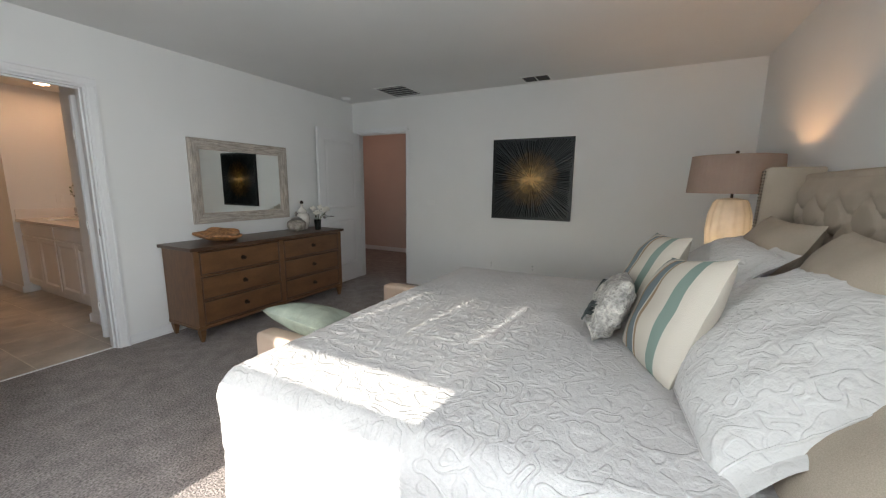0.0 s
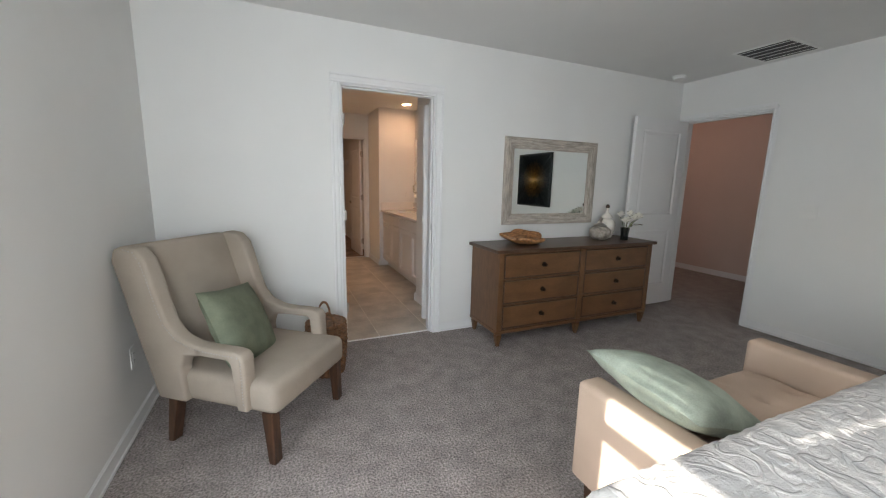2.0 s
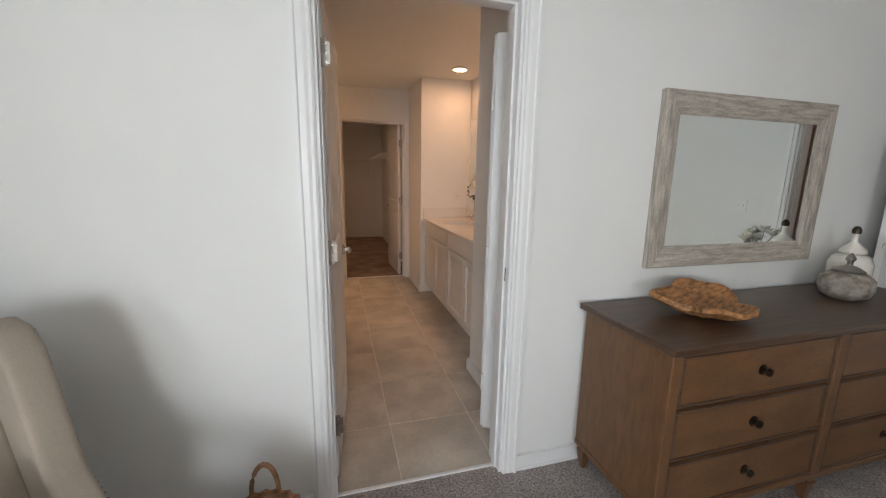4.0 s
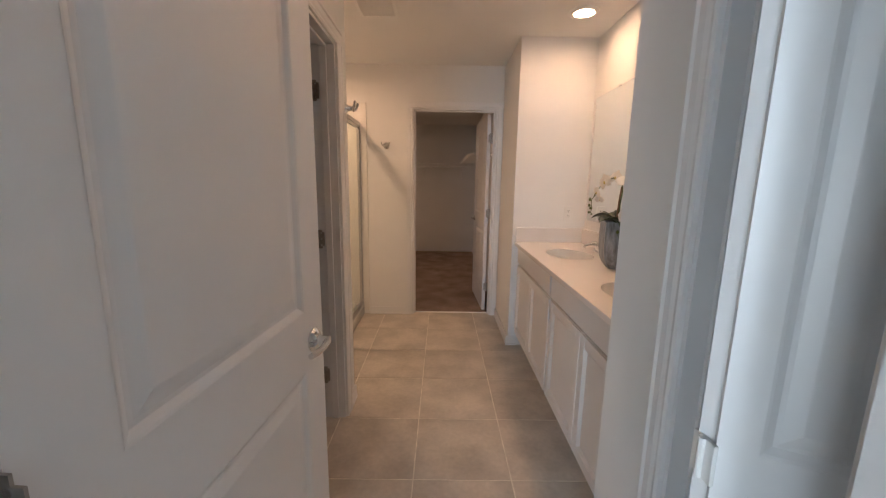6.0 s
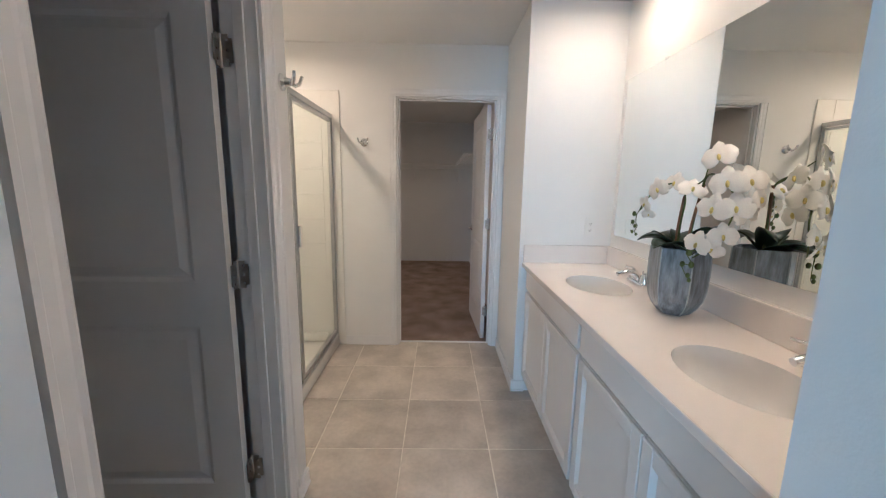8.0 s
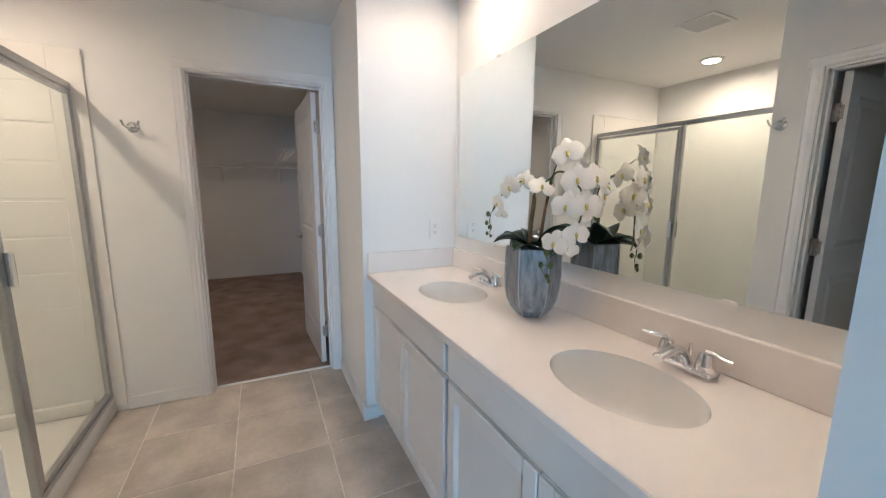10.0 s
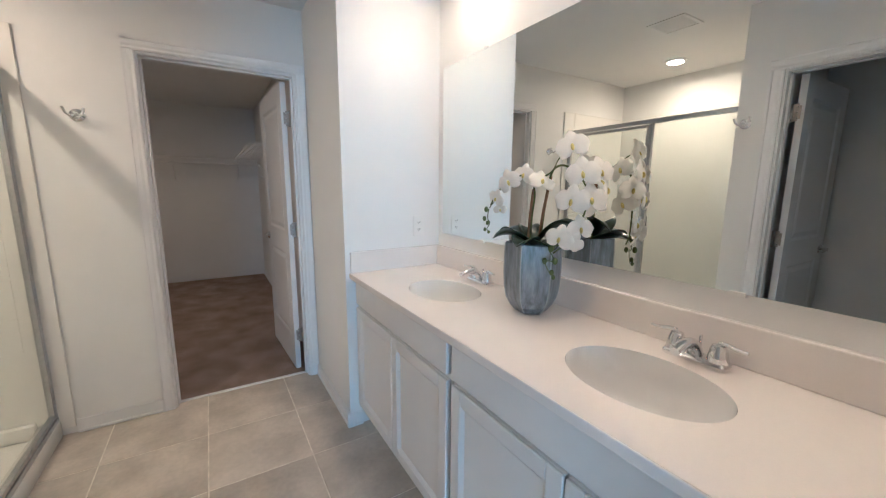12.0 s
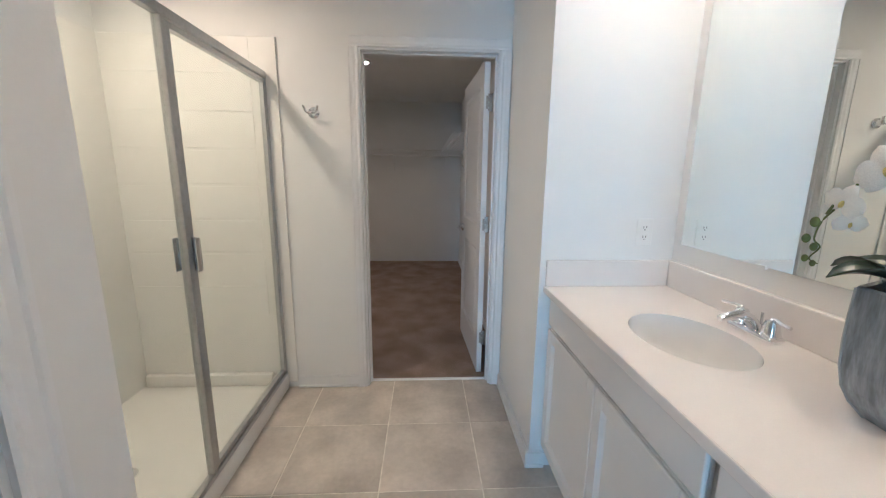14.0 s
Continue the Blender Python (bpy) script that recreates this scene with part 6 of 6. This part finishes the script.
def nightstand():
    root = empty("nightstand", Matrix.Translation((1.66, -4.24, 0)), label="brown wooden nightstand beside the bed", category="nightstand")
    part("body", box((-0.25, -0.22, 0.12), (0.25, 0.22, 0.68), 0.006), M_DRESSER, root)
    part("top", box((-0.28, -0.25, 0.68), (0.28, 0.25, 0.705), 0.006), M_DARKTOP, root)
    for k in range(2):
        d = part("drawer", box((-0.22, 0.22, 0.17 + 0.25 * k), (0.22, 0.235, 0.40 + 0.25 * k), 0.004), M_DRESSER, root)
        part("knob", lathe([(0.007, 0), (0.007, 0.014), (0.016, 0.02), (0.013, 0.03), (0, 0.033)], 14), M_BRONZE, d, smooth=True, m=Matrix.Translation((0, 0.235, 0.285 + 0.25 * k)) @ Matrix.Rotation(radians(-90), 4, "X"))
    for x in (-0.22, 0.22):
        for y in (-0.19, 0.19):
            part("leg", lathe([(0.016, 0), (0.032, 0.12)], 4), M_DRESSER, root, m=Matrix.Translation((x, y, 0)))


nightstand()


# Translucent glaze, so the light added inside the base shows as a glow.
def lit_glaze():
    m = mat("lit_glaze", (0.78, 0.74, 0.68), 0.2, vary=0.06, scale=14)
    nt = m.node_tree
    tr, mx = nt.nodes.new("ShaderNodeBsdfTranslucent"), nt.nodes.new("ShaderNodeMixShader")
    tr.inputs["Color"].default_value = (0.8, 0.72, 0.6, 1)
    mx.inputs[0].default_value = 0.35
    nt.links.new(nt.nodes["Principled BSDF"].outputs[0], mx.inputs[1])
    nt.links.new(tr.outputs[0], mx.inputs[2])
    nt.links.new(mx.outputs[0], nt.nodes["Material Output"].inputs["Surface"])
    return m


def table_lamp():
    x, y, z = 1.60, -4.20, 0.705
    root = empty("table_lamp", Matrix.Translation((x, y, z)), label="white fluted ceramic table lamp with taupe drum shade, lit", category="lamp")
    part("base", lathe([(0.075, 0), (0.078, 0.015), (0.078, 0.02), (0.085, 0.10), (0.112, 0.25), (0.122, 0.36), (0.115, 0.47), (0.095, 0.54), (0.08, 0.56), (0.03, 0.57)], 72, flute=14, depth=0.03), lit_glaze(), root, "pale fluted ceramic, its glow added by a light inside", smooth=True)
    part("neck", tube([(0, 0, 0.565), (0, 0, 0.60), (0, 0, 0.86)], 0.008, 10), M_BRONZE, root, smooth=True)
    sh = M_SHADE
    nt = sh.node_tree
    tr, mx = nt.nodes.new("ShaderNodeBsdfTranslucent"), nt.nodes.new("ShaderNodeMixShader")
    tr.inputs["Color"].default_value = (0.34, 0.25, 0.18, 1)
    mx.inputs[0].default_value = 0.25
    nt.links.new(nt.nodes["Principled BSDF"].outputs[0], mx.inputs[1])
    nt.links.new(tr.outputs[0], mx.inputs[2])
    nt.links.new(mx.outputs[0], nt.nodes["Material Output"].inputs["Surface"])
    shade = part("shade", lathe([(0.255, 0.60), (0.24, 0.835), (0.237, 0.835), (0.252, 0.60)], 56), sh, root, "taupe fabric drum shade")
    part("finial", lathe([(0.006, 0.83), (0.006, 0.85), (0.012, 0.857), (0.009, 0.868), (0, 0.87)], 12), M_BRONZE, root, smooth=True)
    part("spider", tube([(-0.238, 0, 0.825), (0, 0, 0.832), (0.238, 0, 0.825)], 0.003, 6), M_BRONZE, shade)
    bb = bmesh.new()
    bmesh.ops.create_icosphere(bb, subdivisions=2, radius=0.03)
    part("bulb", bb, glow_mat("lit_bulb", (1.0, 0.62, 0.32), 11.0), root, smooth=True, m=Matrix.Translation((0, 0, 0.75)))
    # Light added inside the base to brighten the ceramic.
    point_light("base_glow_fill", (x, y, z + 0.33), 0.4, (1.0, 0.72, 0.46), 0.05)
    point_light("bulb_light", (x, y, z + 0.675), 4.5, (1.0, 0.56, 0.28), 0.04)


table_lamp()
pot = empty("small_plant", Matrix.Translation((1.44, -4.10, 0.705)), label="small green plant in a brown wooden pot on the nightstand", category="plant")
part("pot", lathe([(0.045, 0), (0.06, 0.01), (0.066, 0.16), (0.06, 0.16), (0.056, 0.14)], 20), M_DRESSER, pot, smooth=True)
rp_ = random.Random(5)
for i in range(16):
    a, e = rp_.uniform(0, 6.28), rp_.uniform(0.3, 1.2)
    d = Vector((math.cos(a) * math.cos(e), math.sin(a) * math.cos(e), math.sin(e)))
    s = Vector((-math.sin(a), math.cos(a), 0))
    ln = rp_.uniform(0.06, 0.1)
    bm = bmesh.new()
    bm.faces.new([bm.verts.new(Vector((0, 0, 0.14)) + p) for p in (d * 0.0, d * ln * 0.5 - s * 0.016, d * ln, d * ln * 0.5 + s * 0.016)])
    part("leaf", bm, M_STEM, pot)

tile_floor()
